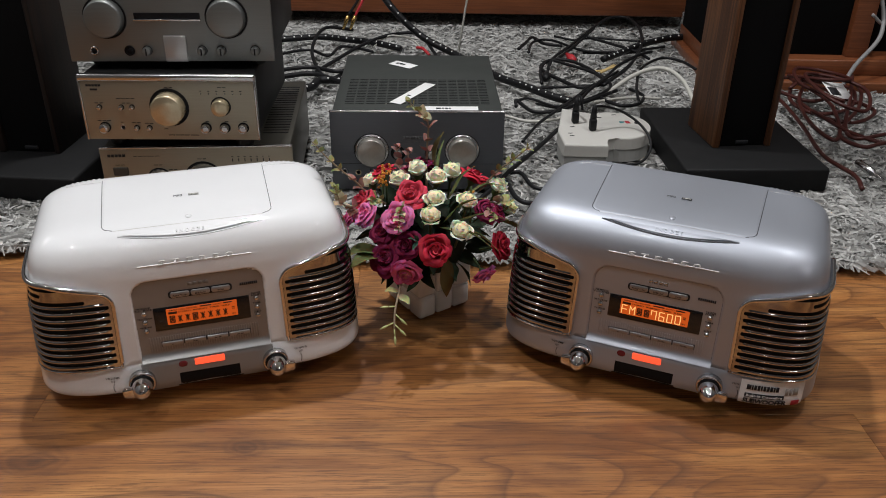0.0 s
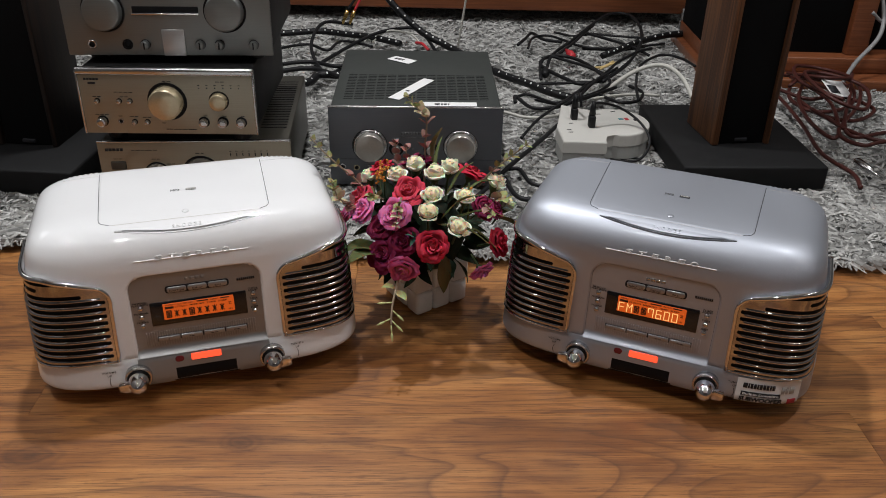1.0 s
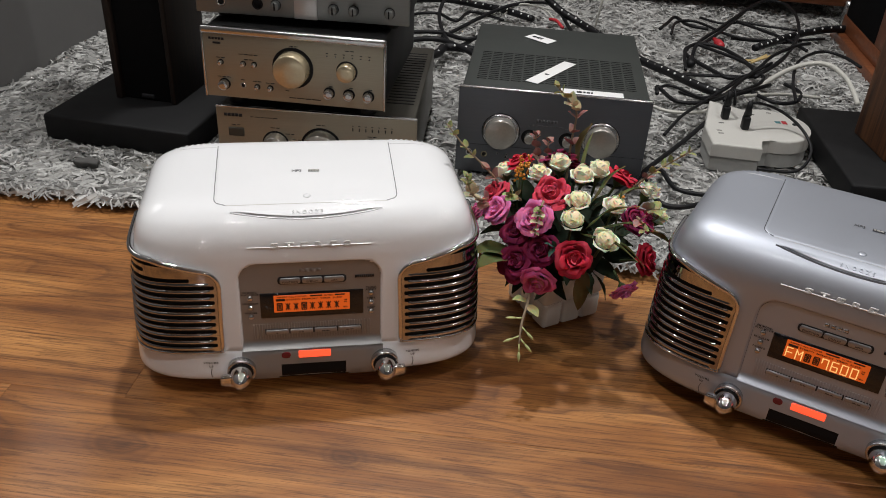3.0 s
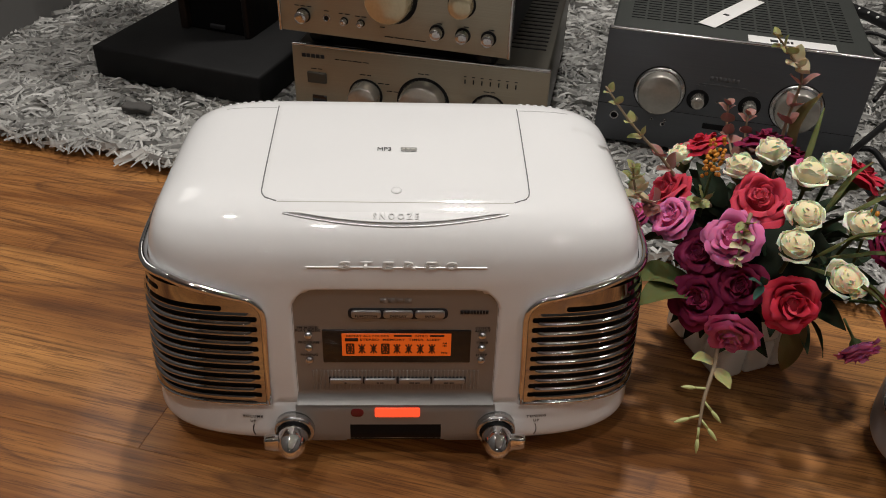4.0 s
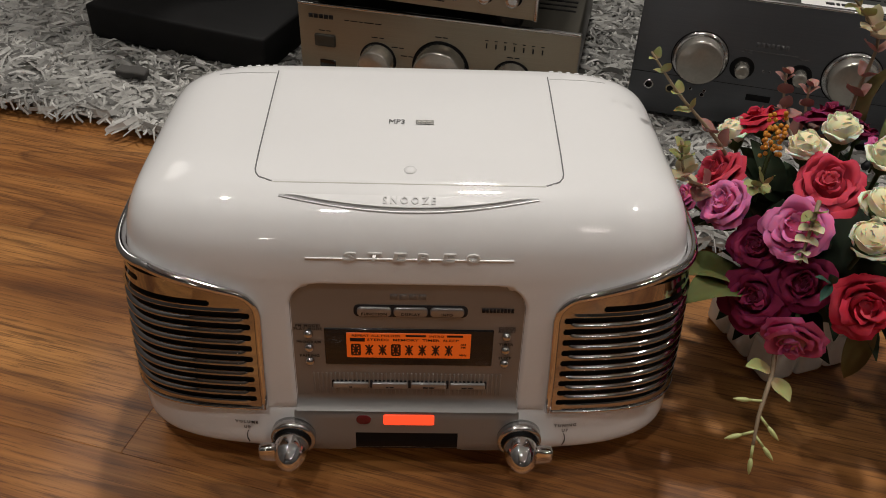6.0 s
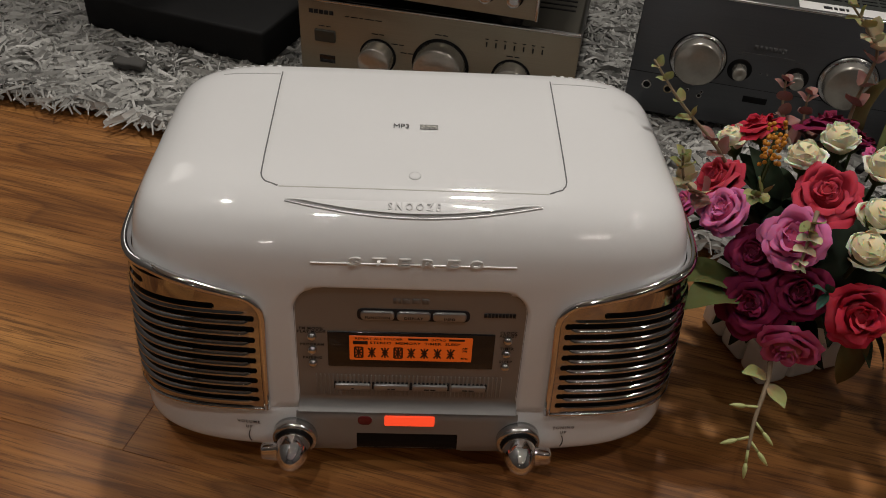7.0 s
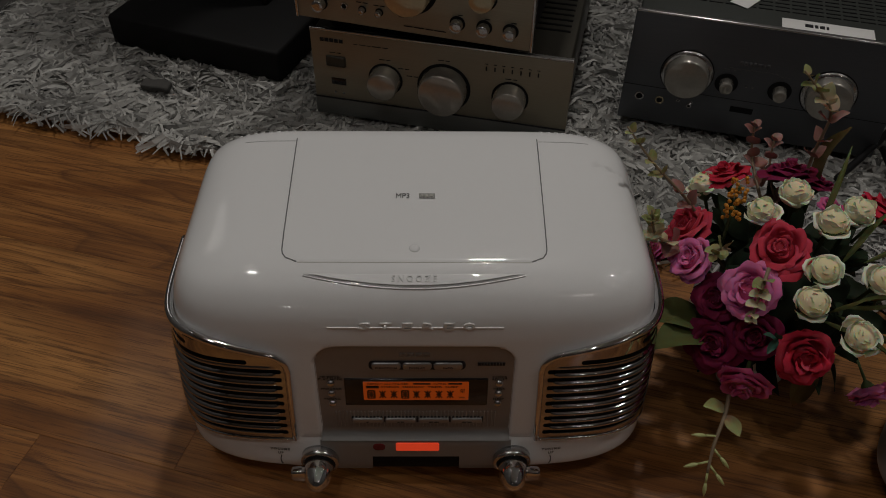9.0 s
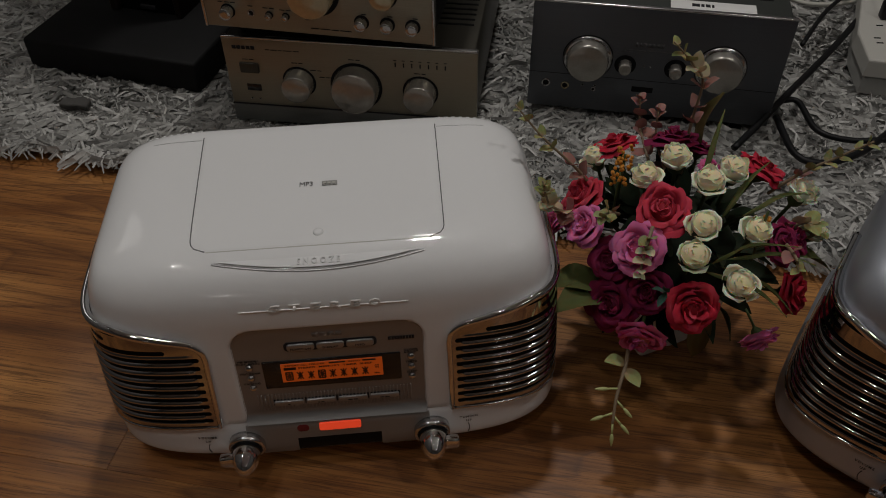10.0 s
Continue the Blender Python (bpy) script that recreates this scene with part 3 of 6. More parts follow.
def grille_plate(side):
    L = 0.235
    cols = [0.0, 0.003, 0.0055] + span(0.0062, 0.0102, 8) + span(0.013, 0.030, 5) + span(0.0335, 0.0385, 10) + span(0.042, 0.086, 10) + span(0.0885, 0.0935, 8) + span(0.097, L, 28)
    pitch, low, half = 0.01005, 0.0812, 0.0026
    slots = [(low + pitch * k, 0.0055) for k in range(9)] + [(low + pitch * 9, 0.0340), (low + pitch * 10, 0.0900)]
    zs = [0.0715, 0.0735, 0.0755]
    for z, _ in slots:
        zs += [z - half, z - half * 0.6, z, z + half * 0.6, z + half] + [z + pitch * t for t in (0.30, 0.38, 0.5, 0.62, 0.70)]

    def top(s):
        z = 0.1785 + 0.24 * min(s, 0.080) + 0.01 * max(0.0, s - 0.080)
        r = 0.017
        return z - (r - math.sqrt(max(0, r * r - (r - s) ** 2)) if s < r else 0)

    def place(s, z):
        from_mid = ((z - low) / pitch + 0.5) % 1.0 - 0.5
        from_mid = (0.5 - abs(from_mid)) / 0.245
        bulge = math.sqrt(max(0.0, 1 - from_mid ** 2))
        edge = 0.0 if s < 0.0108 or z > low + pitch * 8.5 else 1.0
        zz = min(z, top(s))
        return grille_point(side, s, zz, 0.0030 + (0.0026 * bulge - 0.0012) * edge)

    def keep(s, z):
        for c, start in slots:
            if abs(z - c) < half:
                e = s - (start + half)
                if e > 0 or math.hypot(e, z - c) < half * 1.05:
                    return False
        return True

    bm = sheet(cols, zs, place, keep)
    rim = [(0.0, 0.0712)] + [(0.0, z) for z in span(0.08, top(0.0), 6)] + [(s, top(s)) for s in span(0.0015, 0.017, 8) + span(0.025, L, 30)]
    course = [Vector(grille_point(side, s, z, 0.0026 + 0.0012 * min(1, s / 0.02))) for s, z in rim]
    low_rim = [Vector(grille_point(side, s, 0.0708, 0.0028)) for s in span(0, L, 40)]
    back = sheet(span(0.003, L, 44), span(0, 1, 6), lambda s, t: grille_point(side, s, 0.0705 + (top(s) - 0.0030 - 0.0705) * t, 0.0006))
    return bm, tube(course, 0.0028, 12, None, lambda f: 1.0 + 0.4 * min(1, max(0, (f - 0.32) * 8))), tube(low_rim, 0.0016, 8), back


def star_glyph(cx, cy, w, h, t, full):
    """A display cell with its strokes: an upright, a cross and, where full, the frame round it."""
    strokes = [((0, -1), (0, 1)), ((-0.9, -0.9), (0.9, 0.9)), ((-0.9, 0.9), (0.9, -0.9)), ((-0.8, 0), (0.8, 0))]
    if full:
        strokes += [((-1, -1), (-1, 1)), ((1, -1), (1, 1)), ((-1, 1), (1, 1)), ((-1, -1), (1, -1)), ((-1, 0), (1, 0))]
    bm = bmesh.new()
    for a, b in strokes:
        p, q = Vector((cx + a[0] * w / 2, cy + a[1] * h / 2, 0)), Vector((cx + b[0] * w / 2, cy + b[1] * h / 2, 0))
        d = (q - p).normalized()
        s = Vector((-d.y, d.x, 0)) * t / 2
        bm.faces.new([bm.verts.new(v) for v in (p - s, q - s, q + s, p + s)])
    return bm


SEGMENTS = {"F": "tlkm", "M": "lkrsxy", "7": "tlrs", "6": "tlkmsb", "0": "tlkrsb"}
STROKE = {"t": (-1, 1, 1, 1), "m": (-1, 0, 1, 0), "b": (-1, -1, 1, -1), "l": (-1, 0, -1, 1), "k": (-1, -1, -1, 0), "r": (1, 0, 1, 1), "s": (1, -1, 1, 0), "x": (-1, 1, 0, 0.1), "y": (1, 1, 0, 0.1)}


def segment_text(text, pitch, w=0.0066, h=0.0122, t=0.0012):
    """Display characters made of bars."""
    bm = bmesh.new()
    for i, ch in enumerate(text):
        cx = (i - (len(text) - 1) / 2) * pitch
        for key in SEGMENTS[ch]:
            x0, y0, x1, y1 = STROKE[key]
            p, q = Vector((cx + x0 * w / 2, y0 * h / 2, 0)), Vector((cx + x1 * w / 2, y1 * h / 2, 0))
            d = (q - p).normalized()
            p, q, s = p - d * t * 0.4, q + d * t * 0.4, Vector((-d.y, d.x, 0)) * t / 2
            bm.faces.new([bm.verts.new(v) for v in (p - s, q - s, q + s, p + s)])
    return bm


def rounded_tile(w, h, r, thick, bevel=0.0006, segs=5):
    """A flat tile with round corners in x and y, its back at z 0."""
    bm = bmesh.new()
    def loop(inset, z):
        out = []
        for k, (sx, sy) in enumerate(((1, 1), (-1, 1), (-1, -1), (1, -1))):
            for i in range(segs + 1):
                a = math.pi / 2 * (k + i / segs)
                out.append(bm.verts.new((sx * (w / 2 - r) + (r - inset) * math.cos(a), sy * (h / 2 - r) + (r - inset) * math.sin(a), z)))
        return out
    rings = [loop(0, 0), loop(0, thick - bevel), loop(bevel * 0.3, thick - bevel * 0.3), loop(bevel, thick)]
    for a, b in zip(rings, rings[1:]):
        for i in range(len(a)):
            bm.faces.new((a[i], a[(i + 1) % len(a)], b[(i + 1) % len(a)], b[i]))
    bm.faces.new(rings[-1])
    return bm


def on_front(bm, u, z, out):
    """Lays a flat mesh on the radio's front."""
    return moved(bm, lambda x, y, d: front(u + x, z + y, out + d))


def on_roof(bm, u, v, out):
    return moved(bm, lambda x, y, d: roof(u + x, v + y, out + d))


def radio(m, body_mat, label, group, shows_digits, sticker):
    r = thing("table_radio", m, label, "radio", group)
    silver = body_mat == "silver"
    trim = "silver" if silver else "panel"
    part("body", radio_body(), body_mat, r)
    part("base", radio_base(), body_mat, r)
    for x in (-0.15, 0.15):
        for y in (0.0, 0.15):
            part("rubber_foot", lathe([(0.012, 0.0), (0.013, 0.002), (0.013, 0.0280)], "Z", 16, Matrix.Translation((x, y, 0))), "rubber", r)
    lid = part("lid", radio_lid(), body_mat, r, "hinged disc lid")
    left = [(-lid_half(v) - 0.0006, v + LID_V) for v in span(LID_END + 0.008, 0.0, 40)]
    right = [(-u, v) for u, v in reversed(left)]
    for course in (left, right):
        part("lid_seam", ribbon(course, 0.0010, 0.0004, roof), "seam" if silver else "grey_gap", r)
    part("lid_seam", ribbon([(u, LID_V - 0.0005) for u in span(-0.0960, 0.0960, 24)], 0.0008, 0.0002, roof), "emboss" if silver else "plastic_white", r)
    for s in (-1, 1):
        part("hinge_line", ribbon([(s * u, LID_END + 0.001) for u in span(0.116, 0.164, 12)], 0.0009, 0.0003, roof), "emboss", r)
    # ribs on the rear edge
    for s in (-1, 1):
        for n in range(8):
            part("vent_rib", on_roof(rounded_tile(0.0042, 0.0120, 0.0018, 0.0016, 0.0007, 2), s * (0.120 + 0.0075 * n), 0.1795, -0.0007), body_mat, r)
    # snooze bar
    def crescent(u, t):
        k = 1 - (u / 0.0905) ** 2
        return roof(u, -0.0135 - 0.0005 * k - 0.0090 * k * t, 0.0008 + 0.0016 * t * min(1, k * 4))
    snooze = part("snooze_bar", sheet(span(-0.0905, 0.0905, 40), span(0, 1, 5), crescent), body_mat, r, "crescent snooze key")
    part("snooze_edge", ribbon([(u, -0.0148 - 0.0095 * (1 - (u / 0.0905) ** 2)) for u in span(-0.0905, 0.0905, 40)], 0.0016, 0.0007, roof), "seam" if silver else "emboss", r)
    part("lettering", on_roof(lettering("SNOOZE", 0.0070, 0.0004, 1.5), 0.0, -0.0185, 0.0022), body_mat, snooze)
    part("emblem", on_roof(lathe([(0.0045, 0.0), (0.0042, 0.0005), (0.002, 0.0009)], "Z", 20), 0.0, 0.011, 0.0004), body_mat, lid)
    part("print", on_roof(lettering("MP3", 0.0092, 0.0001, 0.95, 0, 0.0120, 0.0), -0.0115, 0.0735, 0.0009), "titan_print", lid)
    part("print", on_roof(bars([0.0035] * 4, 0.0062, 0), 0.0100, 0.0735, 0.0010), "plastic_grey" if not silver else "seam", lid)
    part("print", on_roof(bars([0.0022, 0.0036, 0.0036], 0.0026, 0.0007), 0.0100, 0.0737, 0.0014), "plastic_white", lid)
    # raised title with its lines
    part("title_line", sheet(span(-0.0715, 0.0735, 30), (-0.0007, -0.00055, 0.00055, 0.0007), lambda u, w: front(u, 0.2098 + w, 0.0008 if abs(w) < 0.0006 else 0.0)), "pale_metal", r)
    for n, ch in enumerate("STEREO"):
        word = lettering(ch, 0.0080, 0.0008, 1.0, 0.10, 0.0100, 0.02)
        part("title_letter", on_front(word, -0.0415 + 0.0172 * n, 0.2122, 0.0018), "pale_metal", r, "raised chrome letter")
    # control panel
    panel = part("control_panel", sheet(span(-PANEL_W - 0.003, PANEL_W + 0.003, 44), span(PANEL_LOW, PANEL_TOP + 0.003, 28),
                 lambda u, z: front(u, z, -0.0034)), trim, r, "grey silver control panel")
    edge = []
    rr = 0.022
    for z in span(PANEL_LOW, PANEL_TOP - rr, 16):
        edge.append((-PANEL_W, z))
    for i in range(1, 9):
        a = math.pi - i * math.pi / 16
        edge.append((-PANEL_W + rr + rr * math.cos(a), PANEL_TOP - rr + rr * math.sin(a)))
    edge += [(u, PANEL_TOP) for u in span(-PANEL_W + rr, PANEL_W - rr, 16)[1:]]
    edge += [(-u, z) for u, z in reversed(edge[:25])]
    part("panel_seam", ribbon(edge, 0.0012, -0.0026, front), "seam", r)
    part("ledge", sheet(span(-PANEL_W, PANEL_W, 30), span(0, 1, 6), lambda u, t: front(u, 0.0805 - 0.0100 * t, -0.0033 + 0.0075 * t * t)), trim, r)
    # ribbed band under the display
    for k in range(45):
        u = -0.0715 + 0.143 * k / 44
        part("rib", on_front(rounded_tile(0.0014, 0.022, 0.0006, 0.0012, 0.0003, 1), u, 0.0935, -0.0034), trim, panel)
    # display
    disp = part("display_window", on_front(rounded_tile(0.1256, 0.0340, 0.001, 0.0012), 0.0010, 0.1302, -0.0034), "gloss_black", panel)
    lcd = part("screen", on_front(rounded_tile(0.0925, 0.0235, 0.0006, 0.0006), 0.0008, 0.1325, -0.0022), "lcd", disp, "lit amber screen")
    part("caption", on_front(lettering("STEREO  MEMORY  TIMER  SLEEP", 0.0031, 0.00005, 1.0, 0, 0.068), 0.0038, 0.1382, -0.0014), "lcd_dark", lcd)
    part("caption", on_front(bars([0.011], 0.0032, 0), -0.0372, 0.1382, -0.0014), "lcd_dark", lcd)
    part("caption", on_front(lettering("REPEAT ALL FOLDER", 0.0028, 0.00005, 1.0, 0, 0.036), -0.0235, 0.1420, -0.0014), "lcd_dark", lcd)
    part("caption", on_front(bars([0.015], 0.0017, 0.002), 0.0060, 0.1424, -0.0014), "lcd_dark", lcd)
    part("caption", on_front(lettering("INTRO", 0.0028, 0.00005, 1.0, 0, 0.011), 0.0215, 0.1420, -0.0014), "lcd_dark", lcd)
    part("caption", on_front(bars([0.012], 0.0017, 0.002), 0.0350, 0.1424, -0.0014), "lcd_dark", lcd)
    part("caption", on_front(lettering("AM", 0.0028, 0.00005), 0.0415, 0.1345, -0.0014), "lcd_dark", lcd)
    part("caption", on_front(lettering("PM", 0.0028, 0.00005), 0.0415, 0.1318, -0.0014), "lcd_dark", lcd)
    part("caption", on_front(lettering("MHz", 0.0028, 0.00005), 0.0415, 0.1245, -0.0014), "lcd_dark", lcd)
    for k in (range(2, 4) if shows_digits else range(8)):
        u = -0.0385 + 0.0099 * k
        part("segment_cell", on_front(star_glyph(0, 0, 0.0060, 0.0100, 0.0013, k in (0, 3) or shows_digits), u, 0.1288, -0.0013), "lcd_dark", lcd)["kind"] = "stuff"
    if shows_digits:
        part("digits", on_front(segment_text("FM", 0.0112), -0.0340, 0.1290, -0.0010), "lcd_bright", lcd, "bright amber characters")
        part("digits", on_front(segment_text("7600", 0.0108), 0.0170, 0.1290, -0.0010), "lcd_bright", lcd, "bright amber characters")
    # keys
    for k, w in enumerate(("FUNCTION", "DISPLAY", "INFO")):
        u = -0.0245 + 0.0265 * k
        key = part("key", on_front(rounded_tile(0.0248, 0.0078, 0.003, 0.0022, 0.0009), u, 0.1638, -0.0032), "key_metal", panel)
        part("lettering", on_front(lettering(w, 0.0033, 0.00005, 1.15), u, 0.1625, -0.0008), "ink", key)
    part("key_surround", on_front(rounded_tile(0.0830, 0.0104, 0.004, 0.0006, 0.0002), 0.002, 0.1638, -0.0034), "ink", panel)
    for k in range(4):
        u = -0.0435 + 0.0300 * k
        key = part("key", on_front(rounded_tile(0.0275, 0.0058, 0.0016, 0.0024, 0.0009), u, 0.0930, -0.0028), "key_metal", panel)
        part("mark", on_front(bars([[0.002], [0.002, 0.003], [0.004, 0.004], [0.004, 0.004]][k], 0.0010, 0.001), u, 0.0922, -0.0002), "ink", key)
    part("key_surround", on_front(rounded_tile(0.1205, 0.0074, 0.002, 0.0010, 0.0003), 0.0015, 0.0930, -0.0034), "ink", panel)
    for s, words in ((-1, ("FM MODE/", "PROGRAM", "PAIRING")), (1, ("CLOCK", "TIMER", "SLEEP"))):
        for k, w in enumerate(words):
            z = 0.1415 - 0.0130 * k
            part("round_key", on_front(moved(lathe([(0.0036, 0), (0.0036, 0.0012), (0.0028, 0.0026), (0.0010, 0.0033)], "Z", 16), lambda x, y, d: (x, y, d)), s * 0.0735, z, -0.0034), "softchrome", panel)
            part("lettering", on_front(lettering(w, 0.0035, 0.00005, 1.15), s * 0.0735, z + (0.0078 if k == 0 else 0.0054), -0.0028), "ink", panel)
        part("lettering", on_front(lettering("PLAY MODE" if s < 0 else "ADJUST", 0.0035, 0.00005, 1.15), s * 0.0735, 0.1415 + 0.0048, -0.0028), "ink", panel)
    part("emblem", on_front(bars([0.0026] + [0.0021] * 8, 0.0036, 0.0005), 0.0655, 0.1655, -0.0028), "ink", panel)
    part("emblem", on_front(bars([0.0055, 0.0055, 0.0055, 0.0055], 0.0045, 0.0014), 0.0, 0.1765, -0.0031), "softchrome" if silver else "panel", panel)
    # lower front with its notch
    zs, us = [0.0275, 0.0320, 0.0400, 0.0495, 0.0508, 0.0560, 0.0620, 0.0665, 0.0692], span(-0.088, -0.044, 8) + [-0.0405] + span(-0.036, 0.036, 12) + [0.0405] + span(0.044, 0.088, 8)
    part("notch", sheet(span(-0.046, 0.046, 12), span(0.0270, 0.0560, 4), lambda u, z: front(u, z, 0.0006)), "dark", r, "black recess under the front")
    part("lower_front", sheet(us, zs, lambda u, z: front(u, z, 0.0022), lambda u, z: not (abs(u) < 0.0405 + (0.004 if z < 0.036 else 0.0) and z < 0.0500)), trim, r)
    part("light_bar", on_front(rounded_tile(0.0400, 0.0092, 0.0016, 0.0014), 0.0015, 0.0628, 0.0022), "led", r, "glowing red light bar")
    part("sensor", on_front(rounded_tile(0.0115, 0.0085, 0.0040, 0.0006), -0.0340, 0.0622, 0.0022), "ir", r, "dark red remote sensor")
    # knobs
    for s in (-1, 1):
        x, y, z = front(s * 0.0895, 0.0450, 0.002)
        tilt = pose(x, y, z, 0, 0, s * 2.0) @ Matrix.Diagonal((0.96, 1.02, 0.96, 1))
        knob = part("knob", lathe([(0.0118, 0.005), (0.0135, 0.007), (0.0139, 0.011), (0.0134, 0.0165), (0.0118, 0.022), (0.0090, 0.0270), (0.0058, 0.0300), (0.0022, 0.0313), (0.0002, 0.0315)], "Y", 36), "lit_chrome", r, "bullet-shaped chrome knob", m=tilt)
        part("collar", lathe([(0.0185, -0.004), (0.0185, 0.0035), (0.0172, 0.0050), (0.0150, 0.0052), (0.0148, 0.0035), (0.001, 0.0032)], "Y", 36), "softchrome", knob)
        part("groove", lathe([(0.0149, 0.0033), (0.0149, 0.0045), (0.0118, 0.0068)], "Y", 32), "dark", knob)
        lever = box(0.010, 0.0265, -0.0160, -0.0075, -0.0085, 0.0060, 0.0025)
        part("lever", moved(lever, lambda a, b, c: (s * a, b - 0.10 * (a - 0.010), (c - 0.003) * (1.35 - 26 * (a - 0.010)))), "lit_chrome", knob)
        word = "VOLUME" if s < 0 else "TUNING"
        for text, dz in ((word, 0.0275), ("UP", 0.0225), ("DOWN", 0.0035)):
            part("lettering", on_front(lettering(text, 0.0038, 0.00005, 1.35), s * 0.1265, 0.0275 + dz, 0.0009), "ink", r)
        part("bracket", ribbon([(s * (0.1265 - 0.0016 * (t - 0.5) ** 2 * 4 + 0.0008), 0.0345 + 0.012 * t) for t in span(0, 1, 10)], 0.0007, 0.0005, front), "ink", r)
    # grilles
    for s in (-1, 1):
        plate, rim, low, back = grille_plate(s)
        g = part("grille", plate, "chrome", r, "slotted chrome loudspeaker grille")
        part("rim", rim, "lit_chrome", g)
        part("lower_rim", low, "lit_chrome", g)
        part("backing", back, "dark", g)
    if sticker:
        t = part("sticker", on_front(sheet(span(-0.0400, 0.0400, 20), span(-0.0180, 0.0180, 8), lambda x, y: (x, y, 0)), 0.169, 0.0470, 0.0018), "paper", r, "white printed sticker")
        part("lettering", on_front(lettering("SUBWOOFER", 0.0095, 0.00005, 0.95, 0.1, 0.056, 0.05), 0.1620, 0.0348, 0.0030), "ink", t)
        part("band", on_front(bars([0.005] * 10, 0.0060, 0), 0.1610, 0.0432, 0.0026), "ink", t)
        part("lettering", on_front(lettering("Built-in Downfire", 0.0048, 0.00005, 1.0, 0, 0.046), 0.1610, 0.0432, 0.0034), "paper", t)
        part("emblem", on_front(bars([0.0056, 0.0020, 0.0034, 0.0034, 0.0022, 0.0034, 0.0034, 0.0034, 0.0022, 0.0036], 0.0070, 0.0009), 0.1575, 0.0552, 0.0030), "ink", t)
        part("picture", on_front(bars([0.004, 0.003, 0.006], 0.010, 0.0015), 0.1940, 0.0520, 0.0030), "plastic_grey", t)
        part("corner", on_front(bars([0.010], 0.009, 0), 0.2010, 0.0345, 0.0030), "red_print", t)
    return r


RADIOS = "pair of retro table radios"
radio(pose(-0.3035, 1.094, 0, 0, 0, 18.4), "white", "glossy white retro table radio with chrome grilles on the wooden floor", RADIOS, False, False)
radio(pose(0.3435, 1.115, 0, 0, 0, -21.2), "silver", "satin silver retro table radio with chrome grilles and a white sticker", RADIOS, True, True)

# ---- room ----
def structure(name, bm, mat, label, category):
    return tagged(part(name, bm, mat, None, "", False), label, category, kind="structure")


structure("wall_left", box(-1.45, -1.25, -2.6, 3.7, 0, 2.75), "wall", "dark grey painted wall beside the rug", "wall")
structure("wall_back", box(-1.25, 2.4, 3.55, 3.7, 0, 2.75), "dark_wall", "pale painted wall behind the cabinet", "wall")
structure("wall_right", box(2.4, 2.55, -2.6, 3.7, 0, 2.75), "wall", "plain grey wall", "wall")
structure("wall_front", box(-1.25, 2.4, -2.75, -2.6, 0, 2.75), "wall", "plain grey wall", "wall")
structure("ceiling", box(-1.55, 2.55, -2.75, 3.7, 2.75, 2.85), "ceiling", "plain white ceiling", "ceiling")
for lx, ly, watts in DOWNLIGHTS:
    d = thing("ceiling_downlight", pose(lx, ly, 2.75), "round recessed ceiling downlight with a white rim", "lamp", "ceiling downlights")
    part("rim", lathe([(0.085, 0.0), (0.095, -0.005), (0.095, -0.02), (0.075, -0.02), (0.072, -0.004)], "Z", 24), "ceiling", d)


d = thing("wall_lamp", pose(-1.25, 1.52, 0.86), "broad round wall lamp on the grey wall", "lamp")
part("back_plate", lathe([(0.17, 0.0), (0.17, -0.02), (0.165, -0.03), (0.165, -0.05)], "Y", 32, Matrix.Rotation(math.pi / 2, 4, "Z") @ Matrix.Rotation(math.pi, 4, "X")), "ceiling", d)
d = thing("wall_lamp", pose(-0.02, -2.60, 1.45), "small round wall lamp on the grey wall", "lamp")
part("back_plate", lathe([(0.10, 0.0), (0.10, -0.03), (0.09, -0.05), (0.09, -0.07)], "Y", 24), "ceiling", d)
d = thing("ring_lamp", pose(1.90, -1.20, 2.62), "round ring-shaped ceiling lamp", "lamp")
part("ring", tube([Vector((0.22 * math.cos(a), 0.22 * math.sin(a), 0)) for a in span(0, 2 * math.pi, 56)], 0.018, 10), "lamp", d)
part("rod", box(-0.006, 0.006, 0.214, 0.226, 0.0, 0.13), "ceiling", d)


# ---- hi-fi units ----
def amp(corner, angle, w, h, depth, case_mat, front_mat, label, z, size=1.0, lift=0.0):
    """A hi-fi case; its origin is the lower left corner of the front, x along the front, y to the back."""
    a = thing("amplifier", pose(corner[0], corner[1], z, 0, 0, angle) @ Matrix.Diagonal((size, size, size, 1)), label, "amplifier", "hi-fi amplifiers")
    part("case", box(0.004, w - 0.004, 0.006, depth, 0.008, h - 0.003, 0.003), case_mat, a)
    fp = part("faceplate", box(0, w, 0, 0.008, 0.004, h, 0.0012), front_mat, a)
    for x in (0.04, w - 0.04):
        for y in (0.05, depth - 0.05):
            part("foot", lathe([(0.016, -lift), (0.018, 0.004 - lift), (0.018, 0.009)], "Z", 16, Matrix.Translation((x, y, 0))), "rubber", a)
    return a, fp


def dial(parent, x, z, r, length, mat="knob", ring=0.0, notch=False):
    k = part("knob", lathe([(r * 1.02, 0.0), (r, 0.002), (r * 0.97, length - 0.003), (r * 0.93, length - 0.0008), (r * 0.88, length), (r * 0.2, length - 0.0004), (0.0001, length - 0.0004)], "Y", 36), mat, parent, m=pose(x, 0, z))
    if ring:
        part("ring", lathe([(ring, 0.0), (ring, 0.0010), (ring * 0.94, 0.0012), (r, 0.0008)], "Y", 36), "dark", k)
    if notch:
        part("pointer", box(-0.0012, 0.0012, -length - 0.0004, -length + 0.001, -r * 0.8, r * 0.8), "dark", k)
    return k


